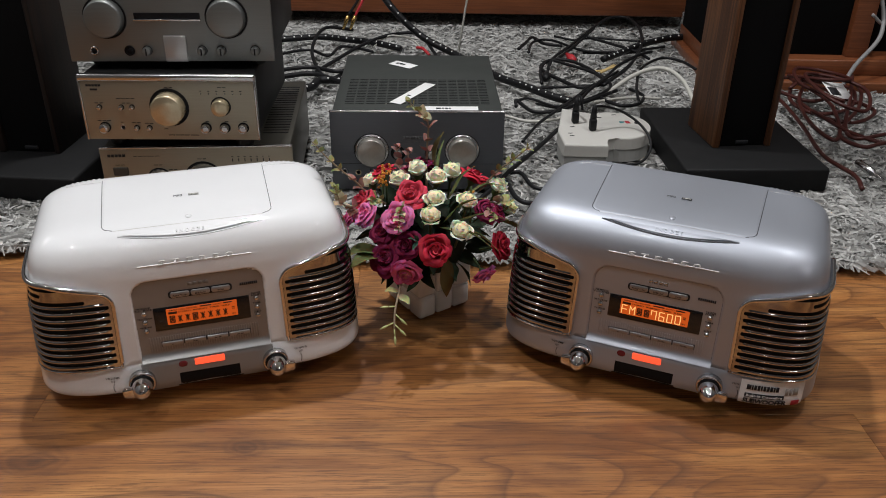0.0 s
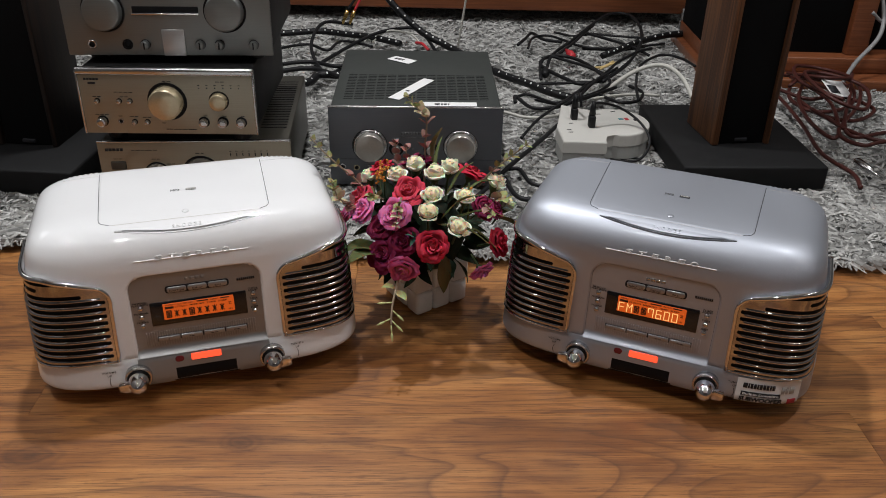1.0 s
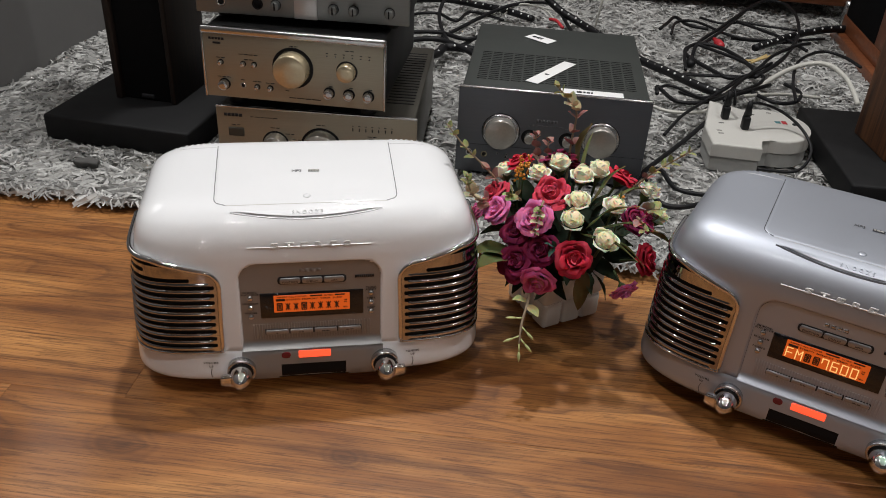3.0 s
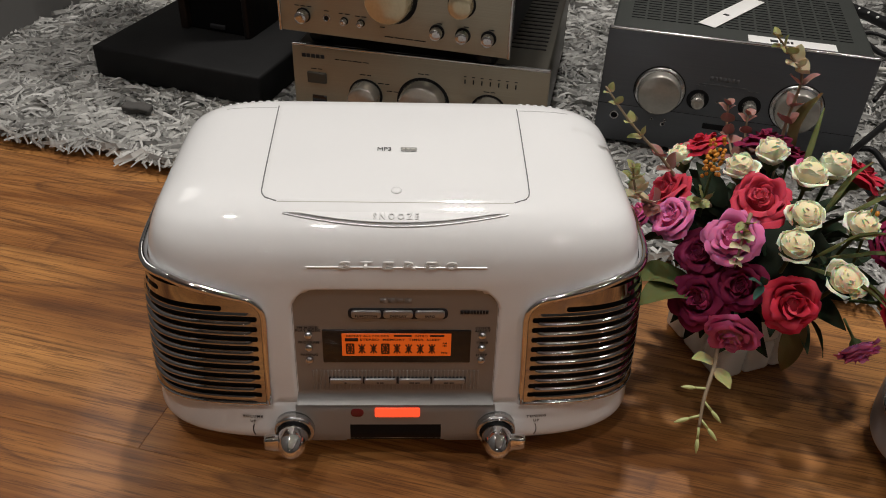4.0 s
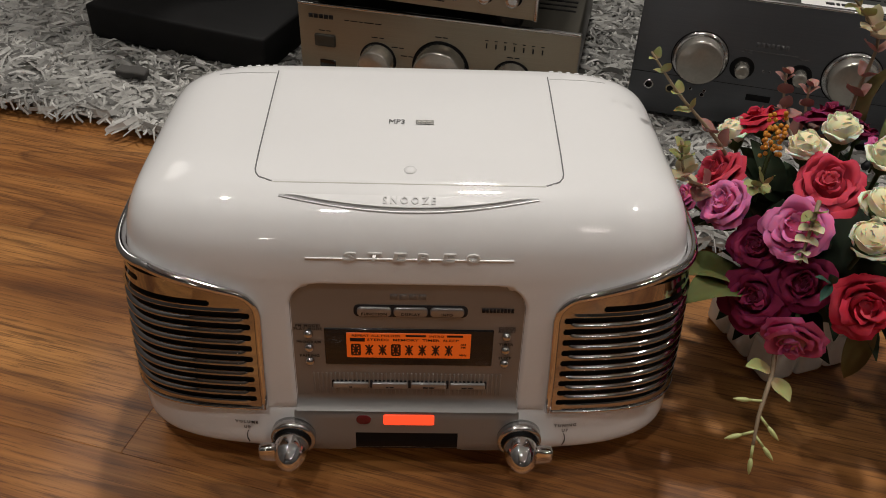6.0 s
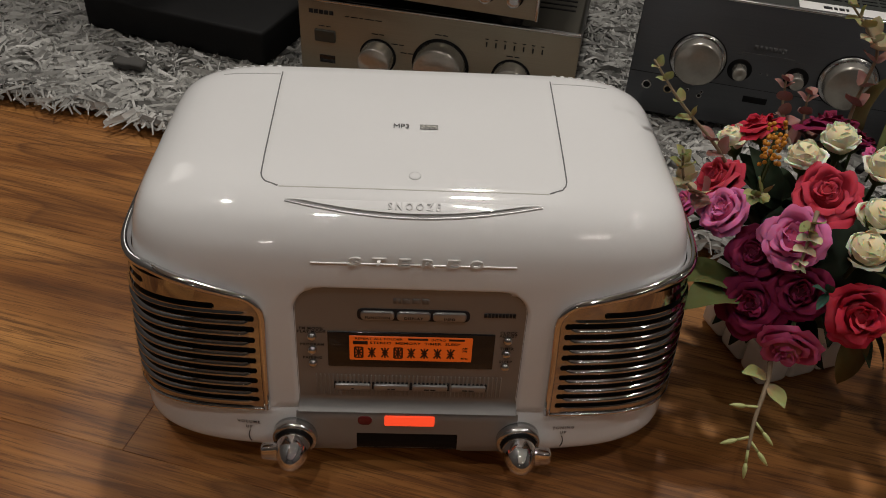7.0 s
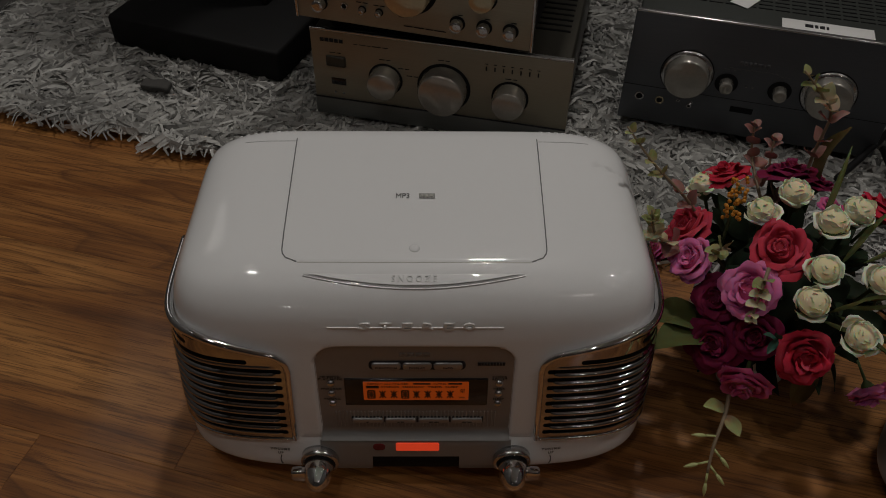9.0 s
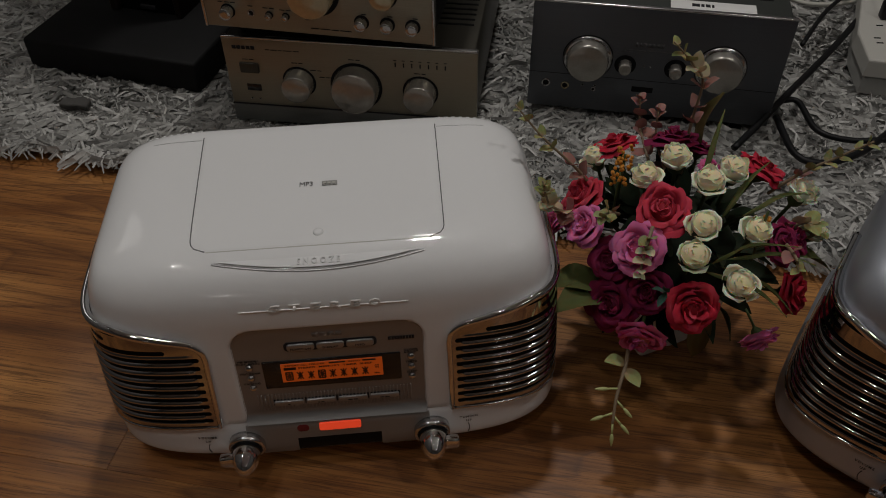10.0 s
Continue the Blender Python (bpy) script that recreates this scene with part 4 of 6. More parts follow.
def face_box(parent, name, x, z, w, h, out, mat, bevel=0.0006):
    return part(name, box(x - w / 2, x + w / 2, -out, 0.002, z - h / 2, z + h / 2, bevel), mat, parent)


def face_bars(parent, x, z, lengths, height, gap=0.002, mat="ink"):
    return part("print", moved(bars(lengths, height, gap), lambda a, b, c: (x + a, -0.0003 - c, z + b)), mat, parent)


def hole(parent, x, z, r, mat="dark", rim="softchrome"):
    h = part("socket", lathe([(r, 0.0), (r, 0.0014), (r * 0.72, 0.0016), (r * 0.66, 0.0006)], "Y", 24), rim, parent, m=pose(x, 0, z))
    part("opening", lathe([(r * 0.68, 0.0), (r * 0.68, 0.0009), (0.0001, 0.0009)], "Y", 20), mat, h)
    return h


# bottom of the stack
a, fp = amp((-0.611, 1.5400), 5.0, 0.356, 0.139, 0.41, "case_olive", "champagne", "champagne amplifier with three knobs standing on the rug", 0.027)
part("flap", box(0.0, 0.356, -0.0015, 0.002, 0.004, 0.031, 0.0008), "alu", a)
part("flap_seam", box(0.0, 0.356, -0.0017, 0.001, 0.0312, 0.0326), "ink", a)
part("top_edge", box(0.0, 0.356, -0.0010, 0.006, 0.1362, 0.1402, 0.0014), "softchrome", a)
face_box(fp, "power_key", 0.034, 0.092, 0.028, 0.0165, 0.003, "case_olive", 0.002)
face_box(fp, "window", 0.036, 0.060, 0.021, 0.0105, 0.001, "gloss_black")
for x in (0.030, 0.042):
    hole(fp, x, 0.042, 0.0018)
for x, z, r in ((0.104, 0.074, 0.0215), (0.186, 0.073, 0.0330), (0.277, 0.071, 0.0225)):
    dial(fp, x, z, r, 0.024, "knob", r * 1.12)
for k in range(7):
    face_box(fp, "tick", 0.243 + 0.0115 * k, 0.1115, 0.0018, 0.0065, 0.0008, "ink")
    face_bars(fp, 0.243 + 0.0115 * k, 0.1185, [0.004], 0.0010)
face_bars(fp, 0.030, 0.1235, [0.0055] * 5, 0.0055, 0.0012)
face_bars(fp, 0.085, 0.1220, [0.006, 0.009, 0.005, 0.012, 0.008], 0.0012)
for x, z in ((0.034, 0.105), (0.104, 0.104), (0.130, 0.094), (0.142, 0.084), (0.186, 0.115), (0.277, 0.100)):
    face_bars(fp, x, z, [0.008, 0.006], 0.0012)
for row in range(20):
    part("vent_slot", box(0.292, 0.342, 0.075 + 0.0150 * row, 0.080 + 0.0150 * row, 0.1356, 0.1364), "dark", a)

# middle of the stack
a, fp = amp((-0.616, 1.524), 2.0, 0.326, 0.132, 0.36, "case_black", "champagne", "champagne amplifier with a large gold volume knob in the stack", 0.1865, 0.948, 0.0225)
part("top_rail", box(-0.002, 0.328, -0.004, 0.010, 0.1190, 0.1330, 0.004), "softchrome", a)
for x in (0.0, 0.326):
    part("side_rail", box(x - 0.002, x + 0.002, -0.003, 0.008, 0.004, 0.126, 0.0012), "softchrome", a)
dial(fp, 0.1620, 0.069, 0.0310, 0.026, "brass", 0.0370)
dial(fp, 0.2590, 0.071, 0.0165, 0.016, "brass", 0.0190)
for x in (0.2265, 0.2625, 0.2975):
    dial(fp, x, 0.0290, 0.0085, 0.014, "softchrome", 0.0105)
dial(fp, 0.0350, 0.0290, 0.0090, 0.014, "softchrome", 0.0105)
hole(fp, 0.0690, 0.0290, 0.0050)
for x in (0.0950, 0.1190):
    dial(fp, x, 0.0280, 0.0044, 0.009, "softchrome", 0.0055)
for x in (0.0310, 0.0720, 0.0920):
    dial(fp, x, 0.0690, 0.0042, 0.009, "softchrome", 0.0052)
for k in range(6):
    hole(fp, 0.2240 + 0.0150 * k, 0.0960, 0.0014)
    face_bars(fp, 0.2240 + 0.0150 * k, 0.1010, [0.004], 0.0012)
face_bars(fp, 0.0260, 0.1110, [0.0045] * 5, 0.0042, 0.0012)
face_box(fp, "badge", 0.0260, 0.1030, 0.014, 0.0038, 0.0008, "ink")
for x, z, n in ((0.031, 0.077, 2), (0.082, 0.086, 4), (0.082, 0.077, 2), (0.035, 0.042, 3), (0.069, 0.039, 1), (0.095, 0.038, 2), (0.119, 0.037, 2), (0.165, 0.108, 2), (0.264, 0.108, 2), (0.230, 0.041, 1), (0.2665, 0.041, 1), (0.301, 0.041, 1), (0.150, 0.026, 1)):
    face_bars(fp, x, z, [0.007] * n, 0.0013)
face_bars(fp, 0.182, 0.0135, [0.012, 0.014, 0.010, 0.016], 0.0014)

# top of the stack
a, fp = amp((-0.633, 1.552), 4.0, 0.372, 0.165, 0.34, "case_black", "alu", "grey metal amplifier with two large knobs on the stack", 0.3215, 0.962, 0.0125)
for x in (0.074, 0.291):
    dial(fp, x, 0.085, 0.0345, 0.018, "alu", 0.0385)
face_box(fp, "slot", 0.185, 0.088, 0.118, 0.011, 0.001, "dark")
face_box(fp, "slot_lip", 0.185, 0.081, 0.120, 0.003, 0.006, "softchrome")
hole(fp, 0.045, 0.0245, 0.0080)
hole(fp, 0.109, 0.0245, 0.0095, "dark", "dark")
for x in (0.141, 0.241, 0.276, 0.338):
    dial(fp, x, 0.0245, 0.0080, 0.012, "alu", 0.0092, True)
face_box(fp, "hatch", 0.193, 0.028, 0.0400, 0.0480, 0.0025, "softalu", 0.001)
hole(fp, 0.193, 0.046, 0.0020)

# beside the stack
a, fp = amp((-0.197, 1.663), 2.2, 0.346, 0.172, 0.41, "case_grey", "titan", "dark titanium amplifier with paper labels standing on the rug", 0.031, 1.0, 0.004)
part("top_edge", box(0.0, 0.346, -0.0012, 0.006, 0.1695, 0.1730, 0.0014), "softchrome", a)
for x in (0.081, 0.263):
    dial(fp, x, 0.090, 0.0300, 0.020, "knob", 0.0355)
    part("bezel", lathe([(0.0350, 0.0), (0.0340, 0.0030), (0.0300, 0.0045)], "Y", 36), "softchrome", fp, m=pose(x, 0, 0.090))
for x in (0.134, 0.203):
    dial(fp, x, 0.084, 0.0090, 0.016, "knob", 0.0150)
for x in (0.160, 0.168):
    hole(fp, x, 0.084, 0.0014)
hole(fp, 0.025, 0.044, 0.0065)
hole(fp, 0.053, 0.042, 0.0060, "dark", "brass")
for x in (0.078, 0.096):
    hole(fp, x, 0.046, 0.0022)
hole(fp, 0.094, 0.040, 0.0034)
face_box(fp, "slot", 0.163, 0.046, 0.030, 0.0085, 0.001, "dark")
face_bars(fp, 0.163, 0.117, [0.0045] * 7, 0.0060, 0.0012, "titan_print")
face_bars(fp, 0.163, 0.108, [0.010, 0.016, 0.012, 0.020], 0.0012, 0.002, "titan_print")
for x, z in ((0.134, 0.105), (0.203, 0.105), (0.078, 0.053), (0.112, 0.100)):
    face_bars(fp, x, z, [0.006, 0.006], 0.0012, 0.002, "titan_print")
part("seam", box(0.0, 0.346, -0.0004, 0.001, 0.0605, 0.0612), "ink", a)
vents = bmesh.new()
for col in range(14):
    for row in range(16):
        bmesh.ops.create_cube(vents, size=1.0, matrix=Matrix.Translation((0.035 + 0.0212 * col, 0.055 + 0.0105 * row, 0.1692)) @ Matrix.Diagonal((0.018, 0.0022, 0.0008, 1)))
tagged(part("vent_field", vents, "dark", a, "rows of black vent slots"), kind="stuff")


def label_strip(x, y, w, h, angle, marks):
    """A paper label stuck on the case."""
    t = thing("paper_label", pose(x, y - 0.009, 0.2012, 0, 0, angle), "white paper label stuck on the dark amplifier", "label", "paper labels")
    part("paper", box(-w / 2, w / 2, -h / 2, h / 2, 0, 0.0008, 0.0003), "paper", t)
    part("writing", moved(bars(marks, h * 0.3, 0.002), lambda a, b, c: (a * 1.0 - w * 0.12, b, 0.0010 + c)), "ink", t)


label_strip(0.040, 1.702, 0.112, 0.026, 2.0, [0.010, 0.004, 0.006, 0.003])
label_strip(-0.038, 1.795, 0.148, 0.026, 63.0, [0.006])
label_strip(-0.071, 2.001, 0.062, 0.032, -35.0, [0.006, 0.009, 0.005])


# ---- speaker stands ----
def stand(m, label, twist, wood_mat="rosewood", board="striped rosewood side board"):
    s = thing("speaker_stand", m, label, "stand", "speaker stands")
    part("base_plate", box(-0.1525, 0.1525, -0.195, 0.195, 0.0, 0.052, 0.005), "black_lacquer", s, "black base plate")
    turn = pose(0, 0, 0, 0, 0, twist)
    part("side_board", box(-0.066, -0.051, -0.074, 0.074, 0.052, 0.72, 0.003), wood_mat, s, board, m=turn)
    part("side_board", box(0.055, 0.066, -0.074, 0.074, 0.052, 0.72, 0.003), wood_mat, s, board, m=turn)
    part("core", box(-0.051, 0.055, -0.064, 0.064, 0.052, 0.72, 0.002), "cloth", s, m=turn)
    part("foot_plate", box(-0.012, 0.016, -0.068, -0.060, 0.058, 0.0655, 0.001), "ink", s, m=turn)
    part("top_plate", box(-0.11, 0.11, -0.13, 0.13, 0.72, 0.745, 0.004), "black_lacquer", s)
    return s


stand(pose(0.672, 1.905, 0.024, 0, 0, 3.0), "rosewood and black speaker stand on a black base plate", 5.0)
# this stand stands in shade, painted by its darker wood
stand(pose(-0.840, 1.800, 0.024, 0, 0, -3.0), "speaker stand beside the hi-fi stack, shade put into its dark wood colour", 0.0, "shaded_rosewood", "side board with shade in its dark brown colour")

# ---- cabinets at the back ----
c = thing("low_cabinet", pose(0.04, 3.12, -0.062), "long low red-brown wooden cabinet behind the rug", "cabinet")
part("front_rail", box(-0.85, 0.85, -0.06, -0.03, 0.135, 0.235, 0.004), "cabinet_wood", c)
part("deck", box(-0.85, 0.85, -0.03, 0.32, 0.205, 0.235, 0.003), "cabinet_wood", c)
part("top_ledge", box(-0.83, 0.83, -0.052, 0.31, 0.235, 0.252, 0.002), "plastic_grey", c)
part("back_board", box(-0.85, 0.85, 0.32, 0.34, 0.065, 0.55, 0.002), "cloth", c)
for x in (-0.66, 0.66):
    part("leg", box(x - 0.03, x + 0.03, 0.22, 0.28, 0.064, 0.206, 0.003), "cloth", c)
part("metal_foot", lathe([(0.012, 0.078), (0.012, 0.09), (0.017, 0.095), (0.017, 0.15), (0.014, 0.165)], "Z", 20, Matrix.Translation((0.80, -0.10, 0))), "softchrome", c)

c = thing("floor_loudspeaker", pose(1.09, 2.60, 0.0), "large loudspeaker in a red-brown wooden frame with black cloth", "loudspeaker")
part("plinth", box(-0.32, 0.55, -0.20, 0.30, 0.018, 0.052, 0.004), "cabinet_wood", c)
part("plinth_step", box(-0.30, 0.53, -0.13, 0.28, 0.052, 0.096, 0.004), "cabinet_wood", c)
part("frame_post", box(0.085, 0.145, -0.10, -0.03, 0.096, 0.95, 0.004), "cabinet_wood", c)
part("frame_post", box(-0.30, -0.24, -0.10, -0.03, 0.096, 0.95, 0.004), "cabinet_wood", c)
part("grille_cloth", box(-0.24, 0.085, -0.075, -0.03, 0.096, 0.95, 0.002), "cloth", c)
part("box", box(-0.30, 0.50, -0.03, 0.26, 0.096, 0.95, 0.003), "cloth", c)

# ---- mains adapter on the rug ----
def socket_block():
    t = thing("power_strip", pose(0.383, 1.915, 0.024, 0, 0, 8.0), "off-white mains block with a round end and two black plugs", "power strip")
    def slab(z0, z1, grow):
        bm = bmesh.new()
        out = []
        for i in range(25):
            a = -0.62 * math.pi + 1.30 * math.pi * i / 24
            out.append((0.047 + (0.076 + grow) * math.cos(a), 0.026 + (0.086 + grow) * math.sin(a)))
        out += [(-0.050 - grow, 0.150 + grow), (-0.098 - grow, 0.000), (-0.104 - grow, -0.085 - grow), (-0.012 + grow, -0.100 - grow), (-0.006 + grow, -0.062 - grow)]
        low = [bm.verts.new((x, y, z0)) for x, y in out]
        top = [bm.verts.new((x * 0.985, y * 0.985, z1)) for x, y in out]
        n = len(out)
        for i in range(n):
            bm.faces.new((low[i], low[(i + 1) % n], top[(i + 1) % n], top[i]))
        bm.faces.new(low)
        f = bm.faces.new(top)
        bmesh.ops.bevel(bm, geom=list(f.edges), offset=0.004, segments=3, profile=0.5, affect="EDGES")
        return bm
    part("tray", slab(0.0, 0.030, 0.0), "plastic_grey", t, smooth=False)
    part("cover", slab(0.0305, 0.058, 0.002), "plastic_white", t, smooth=False)
    for x, y in ((-0.047, 0.046), (-0.020, -0.006)):
        p = part("plug", box(x - 0.0075, x + 0.0075, y - 0.009, y + 0.009, 0.058, 0.086, 0.0035), "rubber", t)
        part("neck", lathe([(0.008, 0.0), (0.006, 0.018), (0.004, 0.030)], "Z", 12, Matrix.Translation((x, y, 0.088))), "rubber", p)
    for x, y in ((-0.075, -0.02), (-0.075, -0.035), (0.005, 0.06), (0.020, 0.075), (0.06, 0.09), (-0.03, 0.09), (-0.06, 0.02)):
        part("slot", box(x - 0.005, x + 0.005, y - 0.0014, y + 0.0014, 0.0578, 0.0586), "dark", t)
    part("mark", box(0.072, 0.082, 0.030, 0.046, 0.0578, 0.0586), "red_print", t)
    part("mark", box(0.058, 0.069, 0.034, 0.044, 0.0578, 0.0586), "teal", t)
    part("button", lathe([(0.005, 0.0575), (0.005, 0.060)], "Z", 14, Matrix.Translation((0.096, 0.030, 0))), "rubber", t)


socket_block()


# ---- cables ----
def cable(points, r, mat, label, group="", fleck=False, z=0.05):
    pts = [(p[0], p[1], p[2] if len(p) > 2 else z + 0.002 * math.sin(7 * i + p[0] * 9)) for i, p in enumerate(points)]
    path = smooth_path(pts, 8)
    r *= 1.0 if fleck else 0.80
    ob = part("cable", tube(path, r, 8), mat)
    tagged(ob, label, "cable", group or "loose cables")
    if fleck:
        flecks = bmesh.new()
        far = 0.0
        for i in range(1, len(path) - 1):
            far += (path[i] - path[i - 1]).length
            if far > 0.022:
                far = 0.0
                bmesh.ops.create_icosphere(flecks, subdivisions=1, radius=r * 0.33, matrix=Matrix.Translation(path[i] + Vector((random.uniform(-0.3, 0.3) * r, -r * 0.75, r * 0.65))))
        tagged(part("flecks", flecks, "paper", ob, "white flecks of the braid"), kind="stuff")
    return ob


BLACK, BRAID = "thin black cable lying on the shaggy rug", "thick black braided cable with white flecks"
cable([(-0.21, 2.74, 0.25), (-0.15, 2.71, 0.17), (-0.06, 2.69, 0.09), (0.02, 2.66, 0.055), (0.10, 2.52), (0.176, 2.387), (0.242, 2.304), (0.303, 2.222), (0.353, 2.18)], 0.0105, "rubber", BRAID, fleck=True, z=0.055)
cable([(-0.60, 2.70), (-0.467, 2.762), (-0.384, 2.796), (-0.288, 2.76), (-0.212, 2.724), (-0.12, 2.66)], 0.0100, "rubber", BRAID, fleck=True, z=0.055)
cable([(0.90, 2.87), (0.866, 2.86), (0.745, 2.82), (0.628, 2.724), (0.539, 2.617), (0.49, 2.56)], 0.0105, "rubber", BRAID, fleck=True, z=0.06)
cable([(-0.282, 2.788, 0.08), (-0.364, 2.715, 0.10), (-0.377, 2.55, 0.07), (-0.306, 2.364), (-0.247, 2.476)], 0.0065, "rubber", BLACK)
cable([(-0.347, 2.426), (-0.239, 2.638, 0.07), (-0.159, 2.728, 0.08), (-0.07, 2.747, 0.08), (-0.017, 2.645), (0.01, 2.50)], 0.0065, "rubber", BLACK)
cable([(-0.46, 2.18), (-0.342, 2.248), (-0.316, 2.323), (-0.21, 2.301)], 0.011, "rubber", BRAID, fleck=True, z=0.06)
cable([(-0.45, 2.30), (-0.36, 2.36), (-0.30, 2.33), (-0.22, 2.24)], 0.009, "rubber", BLACK, z=0.065)
cable([(0.308, 2.42, 0.05), (0.34, 2.561, 0.06), (0.413, 2.719, 0.06), (0.491, 2.871, 0.07), (0.57, 3.0, 0.08), (0.635, 3.015, 0.08), (0.654, 2.904, 0.08), (0.643, 2.767, 0.07), (0.608, 2.642, 0.06), (0.543, 2.469, 0.06), (0.454, 2.315, 0.06)], 0.0058, "rubber", BLACK)
cable([(0.462, 2.366, 0.06), (0.436, 2.462, 0.06), (0.393, 2.54, 0.06), (0.34, 2.553, 0.06), (0.301, 2.494, 0.06), (0.302, 2.431, 0.06), (0.345, 2.348, 0.06), (0.388, 2.29, 0.06), (0.449, 2.324, 0.06)], 0.0065, "rubber", BLACK)
cable([(0.247, 2.698), (0.274, 2.774), (0.302, 2.852), (0.333, 2.778), (0.388, 2.746)], 0.0065, "rubber", BLACK)
cable([(0.445, 2.679), (0.509, 2.678), (0.58, 2.675), (0.643, 2.706)], 0.0060, "rubber", BLACK)
cable([(0.478, 2.821, 0.06), (0.534, 2.755, 0.06), (0.598, 2.667, 0.06), (0.631, 2.581, 0.06)], 0.0055, "rubber", BLACK)
cable([(0.446, 2.478), (0.481, 2.492), (0.52, 2.543)], 0.0042, "cable_yellow", "thin pale yellow bare wire end")
cable([(0.470, 2.468), (0.498, 2.505), (0.528, 2.535)], 0.0042, "cable_yellow", "thin pale yellow bare wire end")
for px, py, turn, mat, label in ((0.399, 2.57, 10, "cable_bright_red", "small red audio plug lying on the rug"), (0.300, 2.385, -8, "rubber", "black mains plug lying on the rug")):
    k = part("plug", lathe([(0.006, 0.0), (0.011, 0.006), (0.012, 0.030), (0.008, 0.045), (0.005, 0.070)], "Z", 14), mat, None, m=pose(px, py - 0.03, 0.062, -90, 0, turn))
    tagged(k, label, "plug")
cable([(0.344, 2.073, 0.06), (0.248, 1.871, 0.06), (0.17, 1.721, 0.06), (0.132, 1.655, 0.05), (0.10, 1.60, 0.045)], 0.0062, "rubber", BLACK)
cable([(0.158, 1.678), (0.178, 1.595), (0.213, 1.584), (0.264, 1.619), (0.309, 1.676)], 0.0062, "rubber", BLACK)
cable([(0.169, 1.724), (0.192, 1.726), (0.212, 1.662), (0.254, 1.648), (0.305, 1.659)], 0.0055, "rubber", BLACK)
cable([(0.286, 2.322, 0.06), (0.296, 2.459, 0.06), (0.329, 2.544, 0.06), (0.377, 2.505, 0.06), (0.435, 2.439, 0.06), (0.47, 2.366, 0.06), (0.468, 2.294, 0.06), (0.423, 2.222, 0.06), (0.369, 2.166, 0.06)], 0.0055, "rubber", BLACK)
cable([(0.206, 2.156, 0.062), (0.241, 2.184, 0.062), (0.311, 2.126, 0.062), (0.37, 2.212, 0.062), (0.415, 2.297, 0.062), (0.489, 2.376, 0.062), (0.589, 2.576, 0.062), (0.646, 2.764, 0.062), (0.669, 2.909, 0.062)], 0.0045, "rubber", BLACK)
cable([(0.274, 2.645, 0.055), (0.298, 2.767, 0.055), (0.358, 2.796, 0.055), (0.447, 2.678, 0.055), (0.546, 2.668, 0.055), (0.621, 2.693, 0.055), (0.712, 2.738, 0.055)], 0.0050, "rubber", BLACK)
cable([(0.521, 2.159, 0.062), (0.542, 2.307, 0.062), (0.589, 2.476, 0.062), (0.668, 2.582, 0.062), (0.719, 2.552, 0.062), (0.743, 2.473, 0.062)], 0.0050, "rubber", BLACK)
cable([(0.353, 2.111, 0.066), (0.397, 2.229, 0.066), (0.471, 2.376, 0.066), (0.526, 2.49, 0.066), (0.602, 2.597, 0.066), (0.649, 2.637, 0.066)], 0.0055, "rubber", BLACK)
cable([(0.261, 2.284, 0.058), (0.328, 2.295, 0.058), (0.391, 2.308, 0.058), (0.455, 2.327, 0.058), (0.506, 2.42, 0.058)], 0.0050, "rubber", BLACK)
cable([(0.205, 2.127, 0.06), (0.209, 2.172, 0.06), (0.243, 2.091, 0.06), (0.3, 2.095, 0.06), (0.353, 2.14, 0.06), (0.41, 2.195, 0.06), (0.481, 2.267, 0.06)], 0.0060, "rubber", BLACK)
cable([(0.52, 2.29, 0.058), (0.546, 2.237, 0.058), (0.524, 2.171, 0.058), (0.479, 2.15, 0.058), (0.443, 2.185, 0.058), (0.424, 2.228, 0.058)], 0.0055, "rubber", BLACK)
cable([(0.373, 2.846, 0.055), (0.432, 2.803, 0.055), (0.499, 2.833, 0.055), (0.57, 2.815, 0.055), (0.662, 2.799, 0.055)], 0.0045, "rubber", BLACK)
cable([(0.204, 1.87, 0.066), (0.25, 1.988, 0.066), (0.306, 2.088, 0.066), (0.352, 2.165, 0.066), (0.422, 2.285, 0.066), (0.51, 2.425, 0.066)], 0.0045, "rubber", BLACK)
cable([(0.42, 2.199, 0.05), (0.477, 2.296, 0.055), (0.541, 2.369, 0.07), (0.597, 2.39, 0.085), (0.636, 2.368, 0.09), (0.662, 2.317, 0.08), (0.672, 2.266, 0.065), (0.675, 2.218, 0.05)], 0.0075, "cable_white", "thick white cable arching over the rug")
cable([(0.408, 2.175, 0.058), (0.471, 2.205, 0.058), (0.533, 2.218, 0.058), (0.587, 2.214, 0.058)], 0.0050, "cable_white", "thin white cable lying on the rug")
cable([(0.355, 2.563, 0.06), (0.42, 2.705, 0.06), (0.514, 2.933, 0.06)], 0.0060, "rubber", "straight dark rod lying on the rug")
cable([(0.364, 1.906, 0.118), (0.371, 1.91, 0.138), (0.43, 1.93, 0.12), (0.475, 1.90, 0.095), (0.488, 1.85, 0.070), (0.455, 1.80, 0.048), (0.38, 1.79, 0.048)], 0.0038, "rubber", "black lead plugged into the mains block")
cable([(0.345, 1.955, 0.112), (0.340, 1.97, 0.14), (0.33, 2.04, 0.10), (0.31, 2.12, 0.06), (0.26, 2.18, 0.05)], 0.0038, "rubber", "black lead plugged into the mains block")
cable([(0.12, 2.09), (0.174, 2.077), (0.231, 2.048), (0.302, 2.071), (0.341, 2.127)], 0.0050, "cable_white", "thin white cable lying on the rug")
